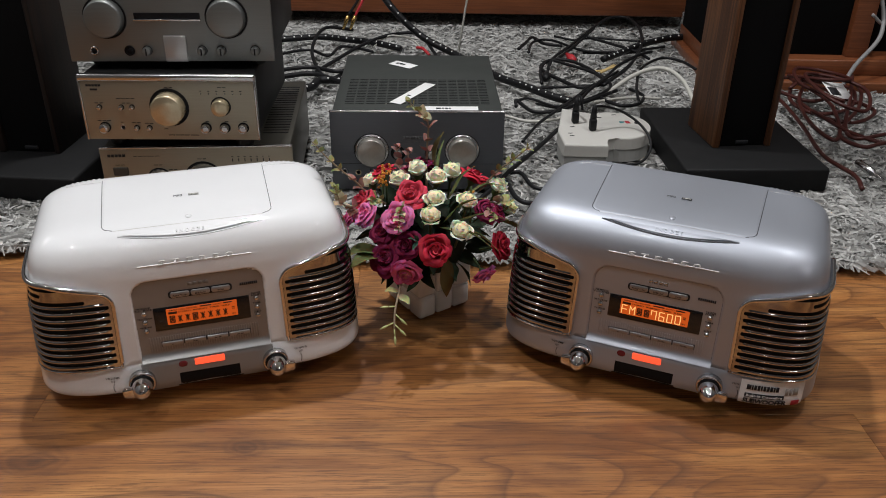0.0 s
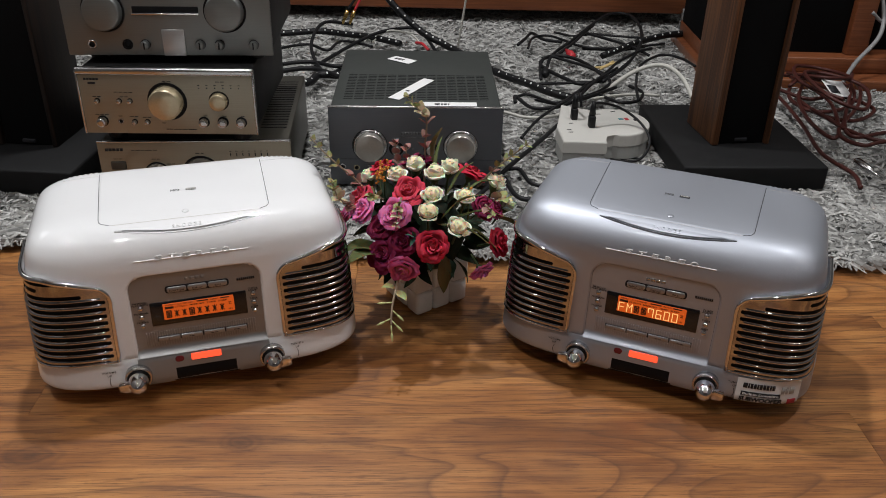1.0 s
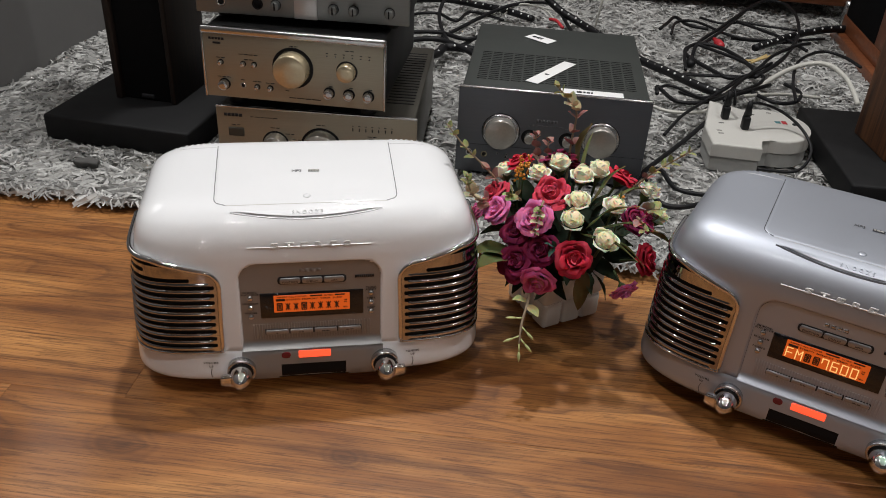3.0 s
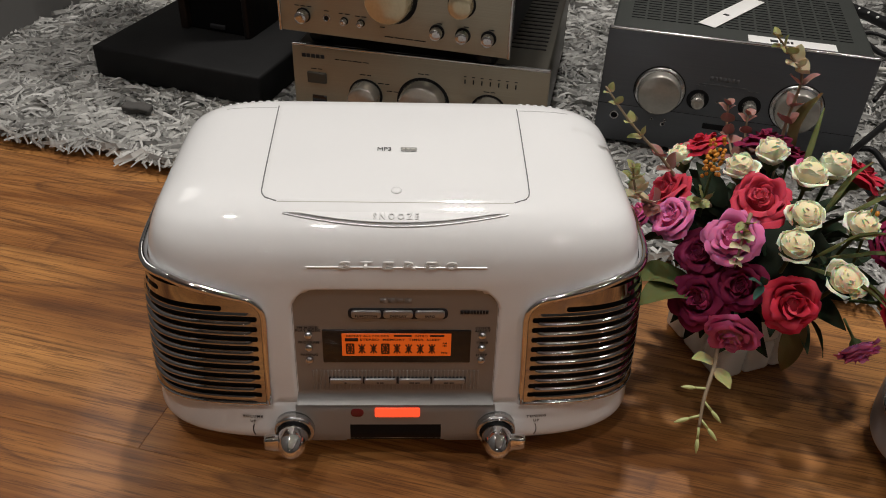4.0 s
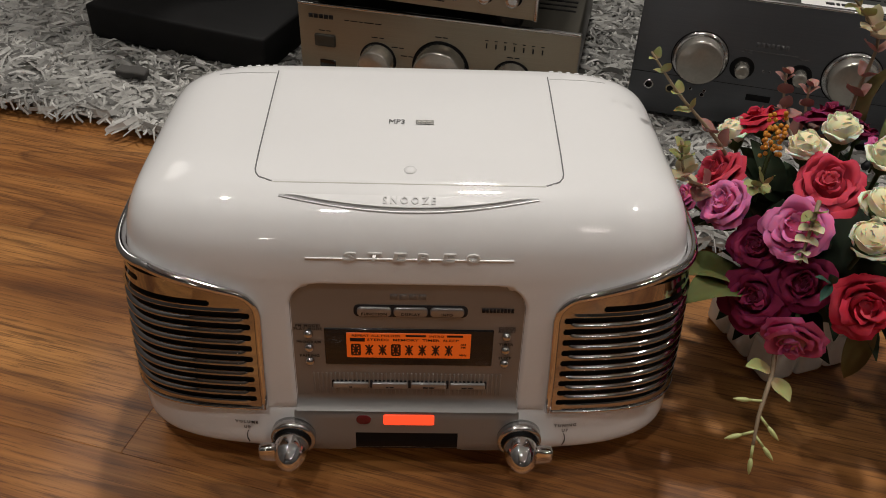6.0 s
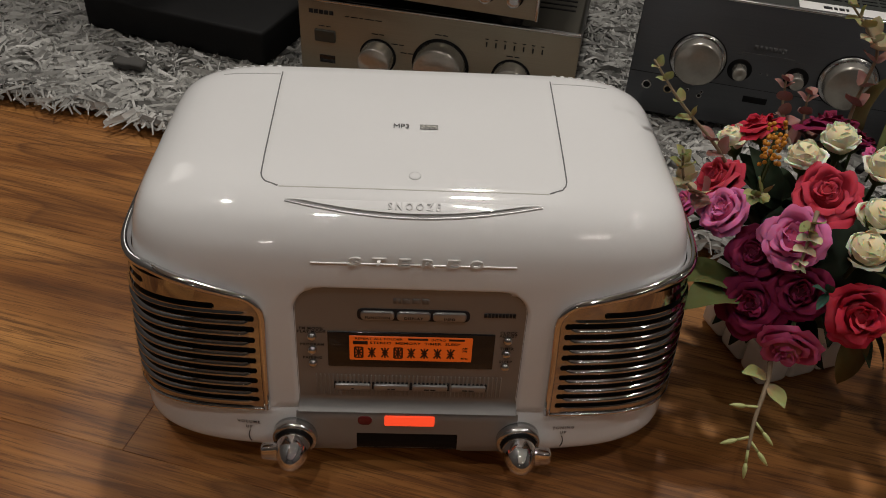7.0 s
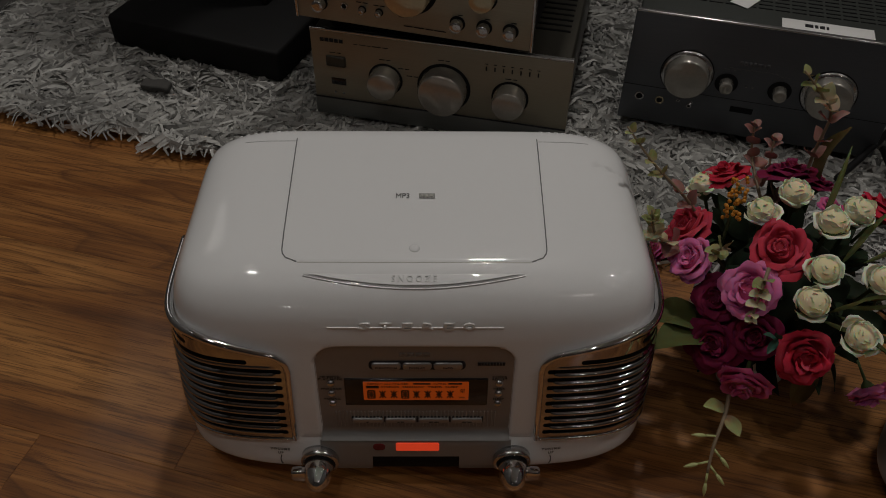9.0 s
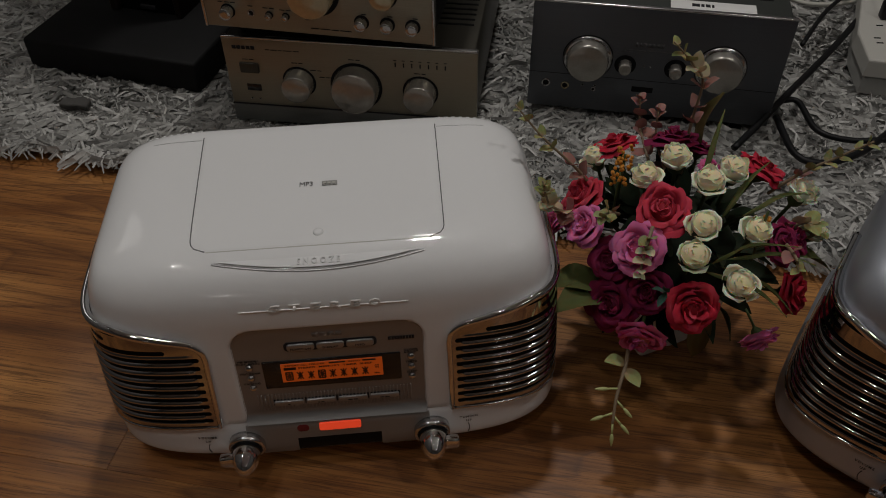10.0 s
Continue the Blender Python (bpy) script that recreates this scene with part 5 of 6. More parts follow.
cable([(0.055, 2.62, 0.03), (0.066, 2.60, 0.12), (0.085, 2.58, 0.26), (0.11, 2.56, 0.42)], 0.0042, "cable_white", "thin white cable hanging down to the rug")
cable([(-0.223, 2.72), (-0.17, 2.74, 0.07), (-0.076, 2.73, 0.07), (-0.007, 2.70)], 0.0032, "cable_white", "thin white cable lying on the rug")
cable([(-0.21, 2.70), (-0.16, 2.72, 0.08), (-0.09, 2.70, 0.075), (-0.05, 2.66)], 0.0032, "cable_white", "thin white cable lying on the rug")
cable([(-0.07, 2.66, 0.06), (-0.05, 2.63, 0.065), (-0.03, 2.60, 0.055)], 0.0060, "cable_bright_red", "short bright red wire behind the amplifier")
cable([(1.25, 2.66, 0.34), (1.27, 2.58, 0.26), (1.25, 2.48, 0.17), (1.16, 2.40, 0.10), (1.09, 2.31, 0.05)], 0.0075, "cable_grey", "grey cable hanging beside the loudspeaker")
cable([(1.36, 2.60, 0.20), (1.27, 2.52, 0.19), (1.22, 2.50, 0.22)], 0.0065, "cable_grey", "grey cable hanging beside the loudspeaker")
for pts, r in (([(-0.55, 2.42), (-0.48, 2.55), (-0.40, 2.62), (-0.33, 2.56), (-0.30, 2.66), (-0.20, 2.60)], 0.0055), ([(-0.52, 2.30), (-0.44, 2.40), (-0.36, 2.44), (-0.28, 2.40), (-0.21, 2.46)], 0.0075)):
    cable(pts, r, "rubber", BLACK, z=0.06)
REDS = "tangled dark red cables"
RED = "dark red cable in a tangled coil on the rug"
for pts in ([(0.988, 2.38), (1.052, 2.36), (1.119, 2.30), (1.049, 2.143), (0.946, 2.096), (0.919, 2.201), (0.994, 2.36), (1.036, 2.299), (1.052, 2.186)],
            [(0.90, 2.28), (0.905, 2.20), (0.895, 2.034), (0.875, 1.855), (0.900, 1.747), (0.887, 1.675)],
            [(0.968, 2.344), (0.999, 2.161), (0.949, 1.962), (0.907, 1.89), (0.895, 1.996), (0.925, 2.158), (0.99, 2.30)],
            [(1.15, 2.38), (1.076, 2.209), (0.962, 1.963), (0.96, 1.892), (1.048, 1.924), (1.20, 1.97)],
            [(0.92, 2.06), (0.936, 1.998), (0.958, 1.92), (1.02, 1.862), (1.15, 1.90)],
            [(0.93, 2.34), (1.059, 2.36), (1.13, 2.304), (1.062, 2.123), (0.934, 1.926), (0.952, 1.842), (1.02, 1.862), (1.18, 1.86)],
            [(0.94, 2.30, 0.10), (1.00, 2.20, 0.12), (1.08, 2.24, 0.11), (1.06, 2.34, 0.10), (0.97, 2.33, 0.11), (0.95, 2.22, 0.10), (1.02, 2.12, 0.09)],
            [(0.92, 2.22, 0.09), (1.00, 2.28, 0.11), (1.10, 2.20, 0.10), (1.06, 2.08, 0.08), (0.98, 2.10, 0.10), (0.96, 2.24, 0.12), (1.06, 2.30, 0.10)],
            [(0.90, 2.26), (0.96, 2.18), (1.05, 2.22), (1.10, 2.12), (1.02, 2.03), (0.95, 2.06), (0.93, 2.18)]):
    lift = random.uniform(0.05, 0.085)
    cable(pts, 0.0060, "cable_red", RED, REDS, z=lift)
k = part("plug_tip", lathe([(0.006, 0.0), (0.009, 0.005), (0.009, 0.045), (0.004, 0.050), (0.004, 0.075)], "Z", 16), "softchrome", None, m=pose(0.925, 1.80, 0.06, 100, 0, 25))
tagged(k, "silver metal audio plug lying on the rug", "plug")
t = thing("cable_tag", pose(1.03, 2.19, 0.095, 25, 10, 20), "white plastic tag among dark red cables", "tag")
part("sheet", box(-0.035, 0.035, -0.03, 0.03, 0, 0.001), "paper", t)
part("print", box(-0.03, 0.0, -0.02, 0.01, 0.001, 0.0015), "ink", t)
for dx, mat in ((0.0, "cable_bright_red"), (-0.022, "rubber")):
    ld = cable([(-0.225 + dx * 0.4, 2.735, 0.26), (-0.235 + dx * 0.6, 2.715, 0.20), (-0.262 + dx, 2.70, 0.145)], 0.0050, mat, "red and black speaker lead with a gold plug" if dx == 0 else "black speaker lead with a gold plug", "speaker leads")
    part("gold_plug", tube([Vector((-0.262 + dx, 2.70, 0.145)), Vector((-0.268 + dx, 2.697, 0.130)), Vector((-0.278 + dx, 2.692, 0.105))], 0.0062, 10, None, lambda s: 1.0 if s < 0.7 else 0.55), "gold", ld)

# ---- flower arrangement ----
def ceramic_pot():
    t = thing("flower_pot", pose(0.001 + 0.0085, 1.231 + 0.0715, 0, 0, 0, 36.5), "white glazed ceramic pot with rounded block relief", "pot")
    part("inner", box(-0.044, 0.044, -0.044, 0.044, 0.004, 0.080, 0.004), "ceramic", t)
    part("soil", box(-0.040, 0.040, -0.040, 0.040, 0.080, 0.084), "gap_green", t)
    for row in range(2):
        for i in range(3):
            for j in range(3):
                if i == 1 and j == 1:
                    continue
                w = 0.0335
                x, y = (i - 1) * w, (j - 1) * w
                shift = 0.004 if row else 0.0
                k = 1.0 + 0.05 * row
                b = box(x * k - w * 0.5 - shift * 0.3, x * k + w * 0.5, y * k - w * 0.5, y * k + w * 0.5 + shift * 0.3, 0.002 + 0.041 * row, 0.0425 + 0.041 * row, 0.0065, 3)
                part("block", b, "ceramic", t)


ceramic_pot()


def uv_grid(bm, uvl, rows, cols, point):
    """A small curved patch; the map's y runs from 0 at its foot to 1 at its rim."""
    g = [[bm.verts.new(point(2 * c / cols - 1, r / rows)) for c in range(cols + 1)] for r in range(rows + 1)]
    for r in range(rows):
        for c in range(cols):
            f = bm.faces.new((g[r][c], g[r][c + 1], g[r + 1][c + 1], g[r + 1][c]))
            for loop, (cc, rr) in zip(f.loops, ((c, r), (c + 1, r), (c + 1, r + 1), (c, r + 1))):
                loop[uvl].uv = (cc / cols, rr / rows)


def rose_mesh(seed, size, cup):
    """A cloth rose: petals in rings round a tight heart, facing +Z."""
    rng = random.Random(seed)
    petals = []
    if cup:
        rings = [(3, 0.20, 1.50, 1.8), (3, 0.36, 1.60, 1.5), (4, 0.51, 1.60, 1.3), (4, 0.65, 1.50, 1.15), (4, 0.79, 1.36, 1.1), (3, 0.92, 1.05, 1.1)]
    else:
        rings = [(3, 0.15, 1.10, 1.9), (3, 0.30, 1.20, 1.65), (4, 0.48, 1.18, 1.3), (5, 0.68, 1.04, 1.12), (5, 0.86, 0.86, 1.08), (5, 0.98, 0.60, 1.02)]
    for n, rad, high, wide in rings:
        start = rng.uniform(0, 6.28)
        for i in range(n):
            mid = start + 2 * math.pi * i / n + rng.uniform(-0.12, 0.12)
            rr, hh = rad * rng.uniform(0.85, 1.12), high * rng.uniform(0.86, 1.10)
            if cup:
                rr *= 1.10
            curl, ruffle, ph = rng.uniform(0.10, 0.34) * rad, rng.uniform(0.05, 0.12), rng.uniform(0, 6)
            def point(s, t, mid=mid, rr=rr, hh=hh, curl=curl, ruffle=ruffle, ph=ph, wide=wide, rad=rad):
                spread = wide * math.sin(math.pi * (0.10 + 0.62 * t)) * (1 - 0.30 * max(0, t - 0.7) / 0.3)
                a = mid + s * spread
                roll = max(0.0, t - 0.68) / 0.32
                r = rr * (0.16 + 0.84 * math.sin(0.5 * math.pi * min(1, t * 1.5))) + (0.10 + curl) * (0.30 if cup and rad < 0.8 else 0.75 if cup else 1.0) * roll ** 1.6
                h = hh * (t ** 0.9) * (1 - 0.16 * abs(s) ** 2.2) - (0.10 + 0.20 * rad) * roll ** 2
                w = ruffle * (0.6 if cup else 1.0) * math.sin(2.3 * s + ph + 2 * t) * t
                crimp = 0.028 * math.sin(6.1 * s + 2.2 * ph) * t * t + 0.018 * math.sin(9.7 * s + 5 * t + ph)
                h += 0.5 * crimp + (0.07 * (1 - abs(s)) * roll if rad > 0.4 else 0)
                if rad < 0.65 or cup:
                    r *= 1 - (0.34 if not cup else 0.26) * t * (1 - 0.5 * rad)
                r += w + crimp - 0.05 * abs(s) * t
                return Vector((r * math.cos(a), r * math.sin(a), h + 0.6 * w)) * size
            bm = bmesh.new()
            uv_grid(bm, bm.loops.layers.uv.new("UVMap"), 8, 9, point)
            for f in bm.faces:
                f.smooth = True
            me = bpy.data.meshes.new("petal")
            bm.to_mesh(me)
            bm.free()
            petals.append(me)
    return petals


def leaf_mesh(length, width, bend, fold, pointed=True):
    bm = bmesh.new()
    uvl = bm.loops.layers.uv.new("UVMap")
    def point(s, t):
        w = width * (math.sin(math.pi * t ** (0.8 if pointed else 0.62)) ** (0.8 if pointed else 0.6)) if 0 < t < 1 else 0.0006
        return Vector((s * w / 2, length * t, bend * t * t * length + fold * abs(s) * w - 0.05 * length * math.sin(7 * t) * s * s))
    uv_grid(bm, uvl, 8, 4, point)
    me = bpy.data.meshes.new("leaf")
    for f in bm.faces:
        f.smooth = True
    bm.to_mesh(me)
    bm.free()
    return me


HEART = Vector((0.012, 1.275, 0.095))


def aim(place, out=None, spin=0.0):
    p = Vector(place)
    d = (Vector(out) if out else (p - HEART)).normalized()
    return Matrix.Translation(p) @ d.to_track_quat("Z", "Y").to_matrix().to_4x4() @ Matrix.Rotation(spin, 4, "Z")


CALYX = lathe([(0.0015, -0.030), (0.0018, -0.006), (0.0060, -0.002), (0.0085, 0.004), (0.0095, 0.008)], "Z", 12)
calyx_mesh = mesh_of(CALYX, "calyx")
calyx_mesh.materials.append(M["green_stem"])
ROSES = {
    "red": ("red_rose", 0.0198, "red cloth rose in the flower pot"),
    "crimson": ("crimson_rose", 0.0206, "crimson cloth rose in full bloom in the pot"),
    "magenta": ("magenta_rose", 0.0202, "lilac magenta cloth rose in full bloom"),
    "pink": ("pink_rose", 0.0190, "pink cloth rose leaning over the pot"),
    "burgundy": ("burgundy_rose", 0.0215, "dark burgundy cloth rose low in the pot"),
    "cream": ("cream_rose", 0.0150, "small cream cloth rose in the pot"),
}
bloom_meshes, heart_meshes = {}, {}


def rose(kind, place, k=1.0, out=None, seed=0):
    mat, size, label = ROSES[kind]
    key = (kind, seed % 3)
    if key not in bloom_meshes:
        bloom_meshes[key] = rose_mesh(11 * (seed % 3) + len(kind), size, kind == "cream")
    p = Vector(place)
    d = (Vector(out) if out else (p - HEART)).normalized()
    m = aim(p - d * size * 0.75 * k, d, seed * 1.7) @ Matrix.Diagonal((k, k, k, 1))
    t = thing("rose", Matrix.Identity(4), label, "rose", kind + " roses in the pot")
    t.matrix_world = m
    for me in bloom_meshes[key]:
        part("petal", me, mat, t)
    part("calyx", calyx_mesh, "green_stem", t)
    if kind not in heart_meshes:
        tall, wide = (1.42, 1.35) if kind == "cream" else (0.86, 1.0)
        heart_meshes[kind] = mesh_of(lathe([(r * size * wide, h * size * tall) for r, h in ((0.10, 0.05), (0.42, 0.30), (0.56, 0.60), (0.46, 0.82), (0.24, 0.96), (0.06, 1.0))], "Z", 14), "heart")
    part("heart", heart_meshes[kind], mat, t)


for n, (kind, place, k) in enumerate([
    ("red", (0.025, 1.150, 0.180), 1.06), ("crimson", (-0.014, 1.216, 0.238), 1.05), ("red", (-0.068, 1.325, 0.227), 1.0), ("crimson", (-0.093, 1.262, 0.204), 0.98),
    ("burgundy", (-0.007, 1.335, 0.238), 0.95), ("red", (0.084, 1.318, 0.226), 1.05), ("red", (0.128, 1.222, 0.150), 0.98), ("magenta", (-0.085, 1.218, 0.203), 0.9),
    ("magenta", (-0.033, 1.180, 0.216), 1.05), ("pink", (-0.018, 1.128, 0.148), 1.0), ("burgundy", (-0.048, 1.160, 0.160), 1.0), ("burgundy", (-0.018, 1.160, 0.182), 0.9),
    ("burgundy", (0.102, 1.226, 0.208), 0.8), ("burgundy", (-0.055, 1.185, 0.190), 0.8), ("pink", (0.030, 1.290, 0.238), 0.6), ("pink", (-0.115, 1.250, 0.178), 0.7), ("burgundy", (0.118, 1.250, 0.196), 0.75), ("burgundy", (0.020, 1.345, 0.222), 0.75)]):
    rose(kind, place, k, (-0.1, -0.9, -0.30) if n == 9 else None, n)
rose("magenta", (0.100, 1.180, 0.118), 0.78, (0.5, -0.6, -0.55), 3)
for n, (place, k) in enumerate([((0.022, 1.199, 0.238), 1.0), ((0.017, 1.175, 0.222), 1.1), ((0.071, 1.211, 0.230), 1.0), ((0.061, 1.168, 0.202), 1.08), ((-0.006, 1.278, 0.250), 1.1),
                                ((-0.034, 1.249, 0.246), 1.0), ((0.024, 1.246, 0.252), 1.05), ((0.046, 1.268, 0.252), 1.12), ((0.120, 1.296, 0.216), 1.1), ((-0.083, 1.312, 0.214), 1.0), ((0.136, 1.272, 0.190), 1.0)]):
    out = Vector(place) - HEART
    rose("cream", place, k * 1.02, (out.x * 0.7, out.y * 0.8, out.z + 0.05), n)

# leaves
LEAVES = "cloth leaves in the pot"
big_leaf = leaf_mesh(0.060, 0.042, -0.25, 0.10)
big_leaf.materials.append(M["leaf"])
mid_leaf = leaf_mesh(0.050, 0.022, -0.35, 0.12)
mid_leaf.materials.append(M["gap_green"])
long_leaf = leaf_mesh(0.075, 0.016, -0.30, 0.12)
long_leaf.materials.append(M["leaf"])
tall_leaf = leaf_mesh(0.080, 0.024, -0.08, 0.10)
tall_leaf.materials.append(M["brown_leaf"])
hang_leaf = leaf_mesh(0.062, 0.021, -0.10, 0.10)
hang_leaf.materials.append(M["brown_leaf"])
blade = leaf_mesh(0.070, 0.0055, -0.55, 0.1)
blade.materials.append(M["leaf"])


def leaf(mesh, place, way, label, roll=0.0):
    d = Vector(way).normalized()
    ob = new("leaf", mesh)
    ob.matrix_world = Matrix.Translation(place) @ d.to_track_quat("Y", "Z").to_matrix().to_4x4() @ Matrix.Rotation(roll, 4, "Y")
    return tagged(ob, label, "leaf", LEAVES)


leaf(big_leaf, (-0.050, 1.187, 0.150), (-0.72, -0.55, 0.22), "broad green cloth leaf with pale veins", 0.15)
leaf(big_leaf, (-0.052, 1.200, 0.150), (-0.80, -0.25, 0.20), "broad green cloth leaf with pale veins", 0.1)
leaf(big_leaf, (0.100, 1.250, 0.180), (0.85, 0.10, -0.10), "broad olive cloth leaf at the side", -0.4)
leaf(hang_leaf, (0.043, 1.185, 0.145), (-0.04, -0.22, -0.95), "long olive brown cloth leaf hanging over the pot")
leaf(tall_leaf, (0.012, 1.345, 0.205), (0.16, 0.05, 1.0), "long olive brown cloth leaf standing up")
# filler leaves, coloured dark for the shaded gaps between the roses
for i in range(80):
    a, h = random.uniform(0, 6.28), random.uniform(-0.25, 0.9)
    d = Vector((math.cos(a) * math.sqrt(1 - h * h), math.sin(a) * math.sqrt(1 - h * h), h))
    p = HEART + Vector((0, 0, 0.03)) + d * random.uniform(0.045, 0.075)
    leaf(mid_leaf, p, d + Vector((random.uniform(-0.5, 0.5), random.uniform(-0.5, 0.5), random.uniform(-0.3, 0.3))), "dark green filler leaf among the roses, gap shade in its colour", random.uniform(-1, 1))
for p, w in (((0.030, 1.180, 0.200), (0.75, -0.25, 0.25)), ((0.035, 1.185, 0.205), (0.35, -0.1, 0.9)), ((0.050, 1.200, 0.200), (0.80, 0.10, 0.45)), ((0.060, 1.240, 0.220), (0.7, 0.5, 0.5)),
             ((0.040, 1.230, 0.220), (0.4, 0.6, 0.9)), ((0.045, 1.195, 0.195), (0.95, -0.2, 0.1)), ((0.02, 1.26, 0.235), (0.1, 0.5, 1.0))):
    leaf(blade, p, w, "narrow green grass blade")
small_leaf = leaf_mesh(0.016, 0.007, 0.1, 0.2)
small_leaf.materials.append(M["teal_leaf"])
for w in ((-0.8, -0.3, 0.3), (-0.2, -0.5, 0.7), (-0.3, -0.6, -0.5)):
    leaf(small_leaf, (-0.001, 1.156, 0.190), w, "small blue-green cloth leaf of a bud")
# added dark ball at the core, in place of shade behind the blooms
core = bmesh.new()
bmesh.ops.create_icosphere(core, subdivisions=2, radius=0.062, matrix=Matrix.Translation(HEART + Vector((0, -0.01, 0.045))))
tagged(part("moss_ball", core, "gap_green"), "dark green ball added inside the bouquet for the shade between roses", "moss")


# sprigs
def sprig(points, leaf_len, leaf_wide, mats, label, count, r=0.0016, tip_mat=None):
    path = smooth_path(points, 6)
    ob = part("sprig", tube(path, r, 7, None, lambda s: 1.15 - 0.6 * s), "stem")
    tagged(ob, label, "sprig", "leafy sprigs in the pot")
    meshes = []
    for mat in mats:
        me = leaf_mesh(leaf_len, leaf_wide, 0.15, 0.15, False)
        me.materials.append(M[mat])
        meshes.append(me)
    n = len(path)
    for i in range(count):
        f = 0.28 + 0.72 * i / (count - 1)
        j = min(n - 2, int(f * (n - 1)))
        d = (path[j + 1] - path[j - 1]).normalized()
        for side in (-1, 1):
            a = i * 1.3 + (0 if side > 0 else math.pi)
            across = d.orthogonal().normalized()
            across.rotate(Matrix.Rotation(a, 3, d))
            w = (across + d * 0.55 + Vector((0, -0.25, 0.1))).normalized()
            k = (1.15 - 0.55 * f) * random.uniform(0.8, 1.15)
            me = meshes[min(len(meshes) - 1, int(f * len(meshes)))]
            part("leaf", me, "leaf", ob, m=Matrix.Translation(path[j]) @ w.to_track_quat("Y", "Z").to_matrix().to_4x4() @ Matrix.Diagonal((k, k, k, 1)))
    return ob


sprig([(-0.075, 1.275, 0.195), (-0.097, 1.270, 0.226), (-0.135, 1.268, 0.262), (-0.163, 1.270, 0.293)], 0.017, 0.013, ["pink_leaf", "lime_leaf"], "eucalyptus sprig with pink and lime leaves", 6)
sprig([(0.006, 1.320, 0.200), (0.006, 1.333, 0.255), (0.008, 1.335, 0.300), (-0.004, 1.335, 0.318), (-0.026, 1.335, 0.340)], 0.019, 0.015, ["pink_leaf", "pink_leaf", "pale_leaf", "lime_leaf"], "upright eucalyptus sprig with dusty pink leaves", 9)
sprig([(0.000, 1.300, 0.190), (-0.022, 1.350, 0.215), (-0.026, 1.372, 0.246)], 0.017, 0.016, ["pink_leaf"], "eucalyptus sprig with round dusty brown leaves", 6)
sprig([(-0.020, 1.310, 0.195), (-0.040, 1.370, 0.215), (-0.046, 1.390, 0.246)], 0.018, 0.017, ["pink_leaf"], "eucalyptus sprig with round dusty brown leaves", 6)
sprig([(0.090, 1.300, 0.205), (0.115, 1.300, 0.236), (0.140, 1.300, 0.258), (0.165, 1.300, 0.280)], 0.018, 0.010, ["pink_leaf", "lime_leaf", "lime_leaf"], "eucalyptus sprig with pink and lime leaves", 6)
sprig([(-0.080, 1.250, 0.185), (-0.115, 1.222, 0.215), (-0.126, 1.215, 0.250)], 0.019, 0.018, ["pink_leaf", "pale_leaf", "lime_leaf"], "pale eucalyptus sprig with round leaves", 7)
sprig([(0.095, 1.260, 0.180), (0.122, 1.262, 0.205), (0.143, 1.265, 0.192)], 0.019, 0.018, ["pale_leaf", "lime_leaf"], "pale eucalyptus sprig with round leaves", 5)
sprig([(-0.052, 1.225, 0.215), (-0.062, 1.205, 0.232), (-0.068, 1.190, 0.236)], 0.016, 0.016, ["lime_leaf"], "small lime sprig among the roses", 4)
sprig([(-0.022, 1.190, 0.235), (-0.026, 1.166, 0.228), (-0.028, 1.150, 0.206)], 0.013, 0.013, ["lime_leaf", "pale_leaf"], "small pale sprig on the magenta rose", 6)
sprig([(0.100, 1.215, 0.215), (0.106, 1.195, 0.218), (0.109, 1.185, 0.212)], 0.014, 0.012, ["pink_leaf", "lime_leaf"], "small pale sprig among the roses", 3)

# hanging sprig
path = smooth_path([(-0.024, 1.150, 0.130), (-0.026, 1.115, 0.128), (-0.030, 1.090, 0.112), (-0.030, 1.073, 0.094)], 6)
hang = part("sprig", tube(path, 0.0020, 8, None, lambda s: 1.1 - 0.45 * s), "stem")
tagged(hang, "trailing sprig with lime green buds hanging over the pot", "sprig", "leafy sprigs in the pot")
bud = lathe([(0.0008, 0.0), (0.0017, 0.003), (0.0019, 0.006), (0.0013, 0.010), (0.0003, 0.013)], "Z", 10)
bud_mesh = mesh_of(bud, "bud")
bud_mesh.materials.append(M["bud"])
for p, w in (((-0.030, 1.073, 0.094), (0.1, -0.5, -0.9)), ((-0.030, 1.078, 0.099), (0.7, -0.3, -0.6)), ((-0.030, 1.080, 0.101), (-0.8, -0.3, -0.3)), ((-0.030, 1.088, 0.110), (0.75, -0.3, -0.6)), ((-0.029, 1.096, 0.117), (-0.9, -0.3, 0.1))):
    d = Vector(w).normalized()
    q = Vector(p) + d * 0.010
    part("twig", tube([Vector(p), Vector(p) + d * 0.006, q], 0.0011, 6), "bud", hang)
    part("bud", bud_mesh, "bud", hang, m=Matrix.Translation(q) @ d.to_track_quat("Z", "Y").to_matrix().to_4x4())
lime = leaf_mesh(0.021, 0.015, 0.1, 0.2)
lime.materials.append(M["lime_leaf"])
for p, w in (((-0.026, 1.120, 0.128), (-0.85, -0.3, 0.05)), ((-0.026, 1.112, 0.127), (0.6, -0.4, -0.45))):
    d = Vector(w).normalized()
    part("leaf", lime, "lime_leaf", hang, m=Matrix.Translation(p) @ d.to_track_quat("Y", "Z").to_matrix().to_4x4())

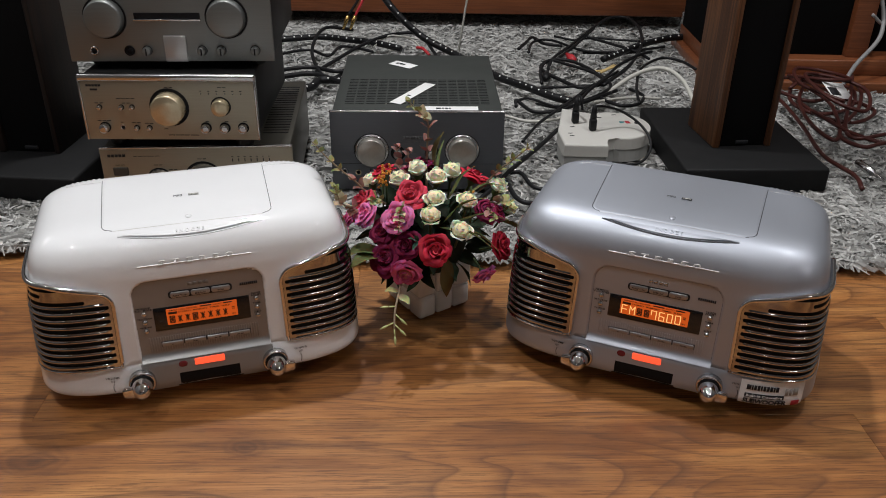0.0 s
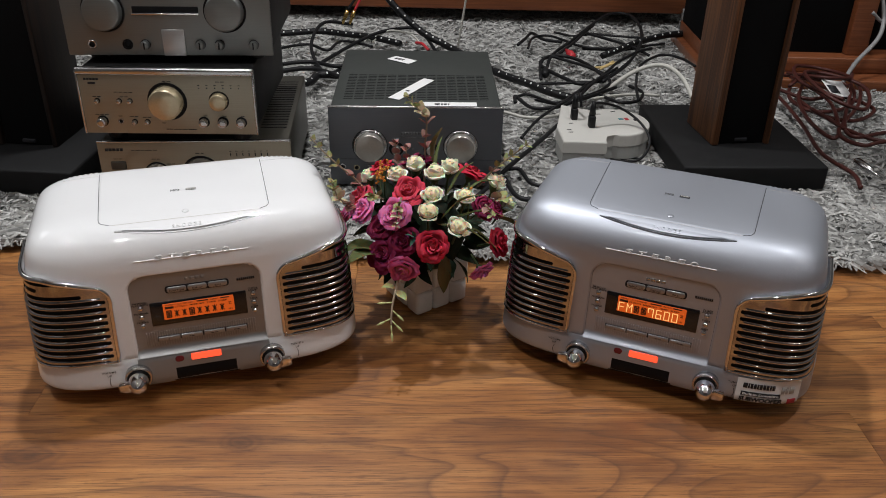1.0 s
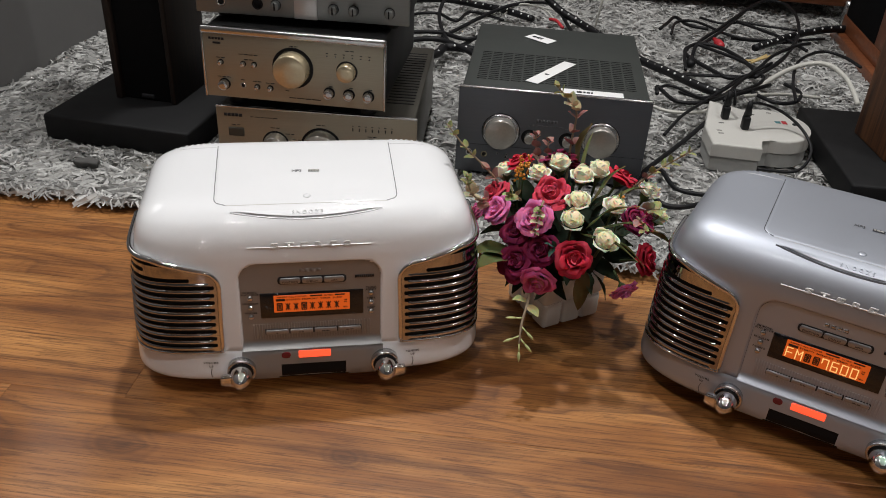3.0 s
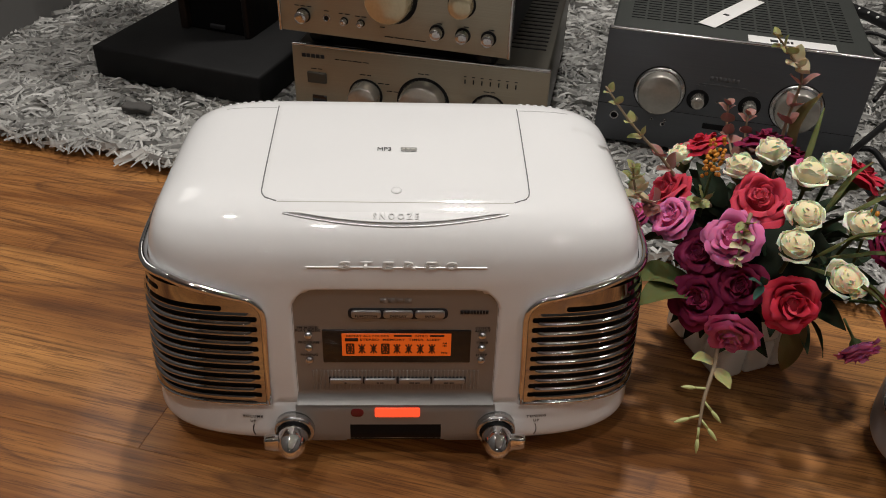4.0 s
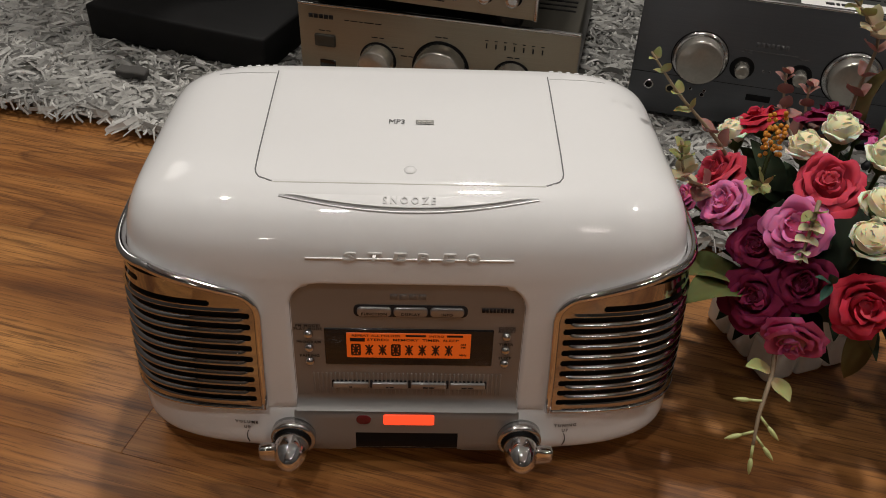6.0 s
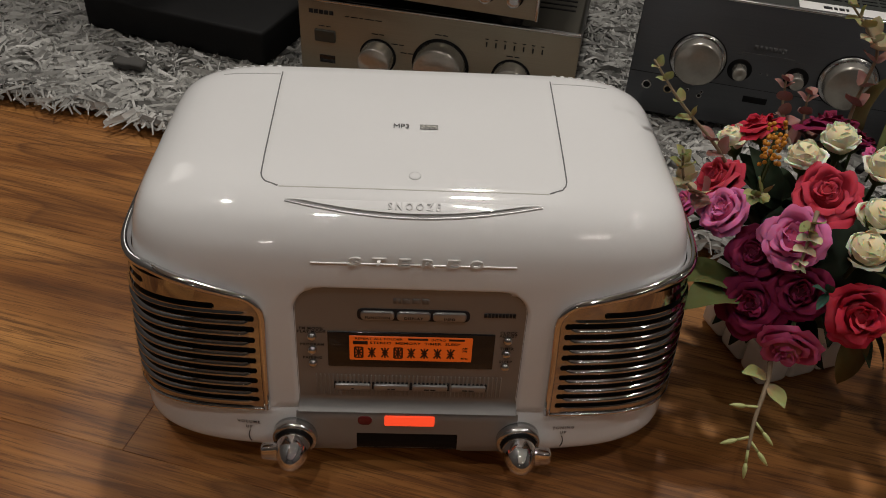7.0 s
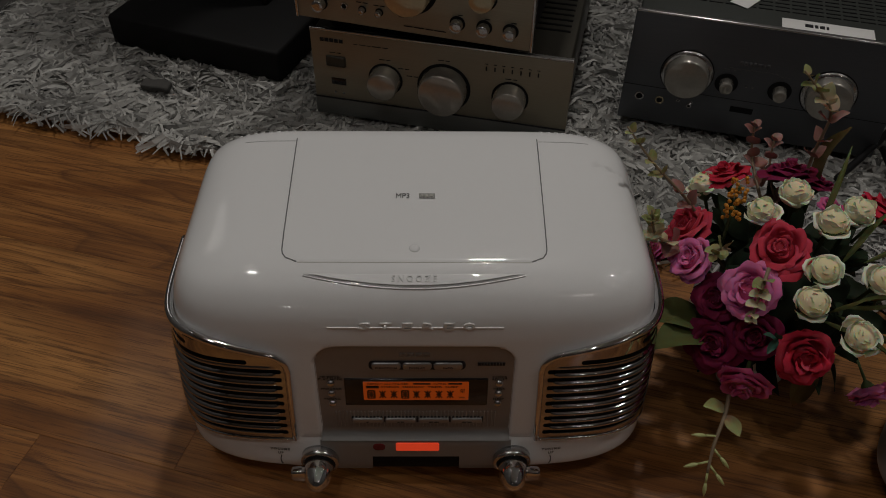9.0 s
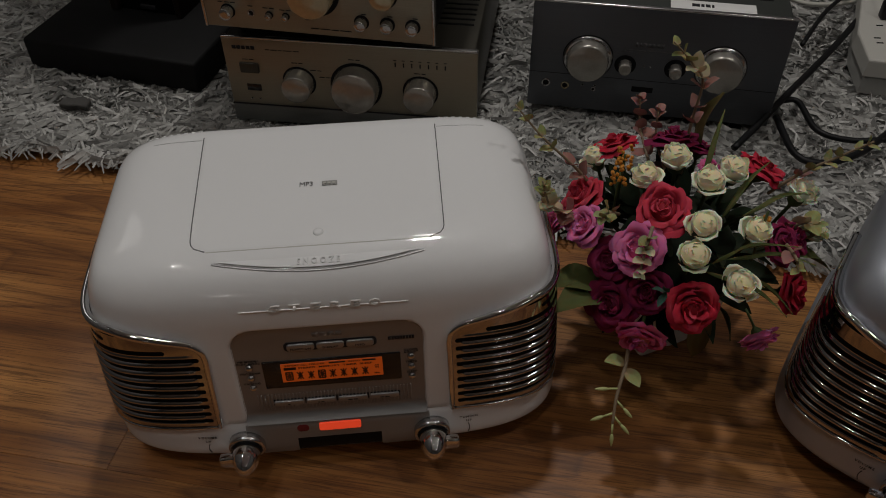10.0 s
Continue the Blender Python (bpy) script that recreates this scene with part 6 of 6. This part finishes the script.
# berries
for p in ((-0.054, 1.278, 0.236), (-0.057, 1.248, 0.236), (0.075, 1.215, 0.240)):
    b = thing("berry_cluster", pose(*p), "cluster of small orange berries on a stem", "berries", "orange berries")
    rng = random.Random(int(p[0] * 1000))
    berry = bmesh.new()
    bmesh.ops.create_icosphere(berry, subdivisions=2, radius=0.0019)
    me = mesh_of(berry, "berry")
    me.materials.append(M["berry"])
    for i in range(26 if p[0] < 0 else 4):
        part("berry", me, "berry", b, m=Matrix.Translation((rng.uniform(-0.007, 0.007), rng.uniform(-0.007, 0.007), rng.uniform(-0.006, 0.020) if p[0] < 0 else rng.uniform(-0.003, 0.003))))
    part("stalk", tube([Vector((0, 0, -0.05)), Vector((0, 0, -0.02)), Vector((0, 0, 0.01))], 0.0013, 6), "green_stem", b)

# ---- shag rug ----
RUG_X0, RUG_X1, RUG_Y0, RUG_Y1 = -1.245, 1.95, 1.432, 3.45
rug = thing("rug", Matrix.Identity(4), "shaggy pale grey rug lying on the wooden floor", "rug")
part("backing", box(RUG_X0, RUG_X1, RUG_Y0, RUG_Y1, 0.001, 0.016, 0.004), "rug_base", rug)
STANDING = [(-0.30, 0.16, -0.19, 2.09), (-0.62, -0.26, 1.56, 1.95), (0.52, 0.825, 1.71, 2.10), (-0.99, -0.69, 1.605, 1.995), (0.29, 0.50, 1.83, 2.04)]


def under_something(x, y):
    return (-0.196 < x < 0.150 and 1.682 < y < 2.085) or any(x0 + 0.006 < x < x1 - 0.006 and y0 + 0.006 < y < y1 - 0.006 for x0, x1, y0, y1 in STANDING[1:])


def pile(count, x0, x1, y0, y1, length, lean, seed, flat=1.0):
    rng = np.random.default_rng(seed)
    verts, faces = [], []
    made = 0
    while made < count:
        x, y = rng.uniform(x0, x1), rng.uniform(y0, y1)
        if under_something(x, y):
            made += 1
            continue
        made += 1
        clump = noise.noise(Vector((x * 9, y * 9, 0.3))) * 3.0 + noise.noise(Vector((x * 28, y * 28, 4.0))) * 2.2
        a = clump + rng.uniform(-0.9, 0.9) + lean
        n = length * rng.uniform(0.55, 1.15)
        w = rng.uniform(0.0013, 0.0031)
        dx, dy = math.cos(a), math.sin(a)
        edge = max(0.0, 1 - (y - RUG_Y0) / 0.03) if y1 < 1.7 else 0.0
        if edge:
            dy -= edge * 0.9
            k = math.hypot(dx, dy) or 1
            dx, dy = dx / k, dy / k
        lift = rng.uniform(0.35, 1.0) * flat * (1 - 0.5 * edge)
        base, z, bx, by = len(verts), 0.012, x, y
        turn = rng.uniform(-1.6, 1.6)
        for i in range(5):
            f = i / 4
            ww = w * (1 - 0.55 * f * f)
            h = 0.012 + n * lift * (0.95 * f - 0.85 * f * f) * 1.15
            if edge and f > 0.5:
                h = max(0.003, h - 0.010 * edge * f)
            px, py = bx + dx * n * f * 0.85, by + dy * n * f * 0.85
            sx, sy = -dy * ww, dx * ww
            tw = turn * (0.4 + f)
            verts.append((px + sx, py + sy, h + ww * tw))
            verts.append((px - sx, py - sy, h - ww * tw))
            if i < 4:
                q = base + 2 * i
                faces.append((q, q + 1, q + 3, q + 2))
            c, s = math.cos(turn * 0.35), math.sin(turn * 0.35)
            dx, dy = dx * c - dy * s, dx * s + dy * c
    me = bpy.data.meshes.new("shag")
    me.from_pydata(verts, [], faces)
    me.update()
    me.materials.append(M["rug"])
    return me


for n, (count, area, length, lean, flat) in enumerate([(46000, (RUG_X0, RUG_X1, RUG_Y0, 1.72), 0.055, -1.5, 1.0), (62000, (RUG_X0, 1.95, 1.70, 2.45), 0.055, -1.2, 0.85), (34000, (RUG_X0, 1.95, 2.40, 3.30), 0.060, -1.4, 1.1)]):
    tagged(part("shag", pile(count, *area, length, lean, n, flat), "rug", rug), kind="stuff")
tuft = box(-0.021, 0.021, -0.010, 0.010, 0.0, 0.012, 0.004, 3)
bmesh.ops.subdivide_edges(tuft, edges=tuft.edges[:], cuts=2, use_grid_fill=True)
for v in tuft.verts:
    v.co += Vector(noise.noise_vector(v.co * 70)) * 0.004
tuft.transform(pose(-0.866, 1.520, 0.028, 12, 6, 14))
tagged(part("felt_scrap", tuft, "scrap"), "small dark grey felt scrap lying on the rug", "scrap")

# ---- laminate floor ----
floor = structure("floor", box(-1.5, 2.5, -2.7, 3.6, -0.06, -0.0085), "seam", "glossy red-brown wood laminate floor with long planks", "floor")
WIDE, LONG, TURN_F = 0.2435, 1.28, 2.6
plank_mesh = mesh_of(box(0.00012, LONG - 0.00012, 0.00012, WIDE - 0.00012, -0.008, 0.0, 0.0003, 1), "plank", False)
plank_mesh.materials.append(M["floor"])
for row in range(-15, 11):
    for col in range(-2, 3):
        shift = {0: 0.0, -1: -0.15, 1: -0.86}.get(row, (row * 0.437) % LONG - 0.4)
        m = pose(-0.516, 0.9735, 0, 0, 0, TURN_F) @ pose(shift + col * LONG, row * WIDE, 0)
        if m.translation.y < -2.6 or m.translation.y > 3.5 or m.translation.x > 2.45 or m.translation.x + LONG < -1.24:
            continue
        lo, hi = max(0.0, -1.25 - m.translation.x), min(LONG, 2.4 - m.translation.x)
        whole = lo <= 0 and hi >= LONG
        part("plank", plank_mesh if whole else box(lo + 0.00012, hi - 0.00012, 0.00012, WIDE - 0.00012, -0.008, 0.0, 0.0003, 1), "floor", floor, smooth=False, m=m)
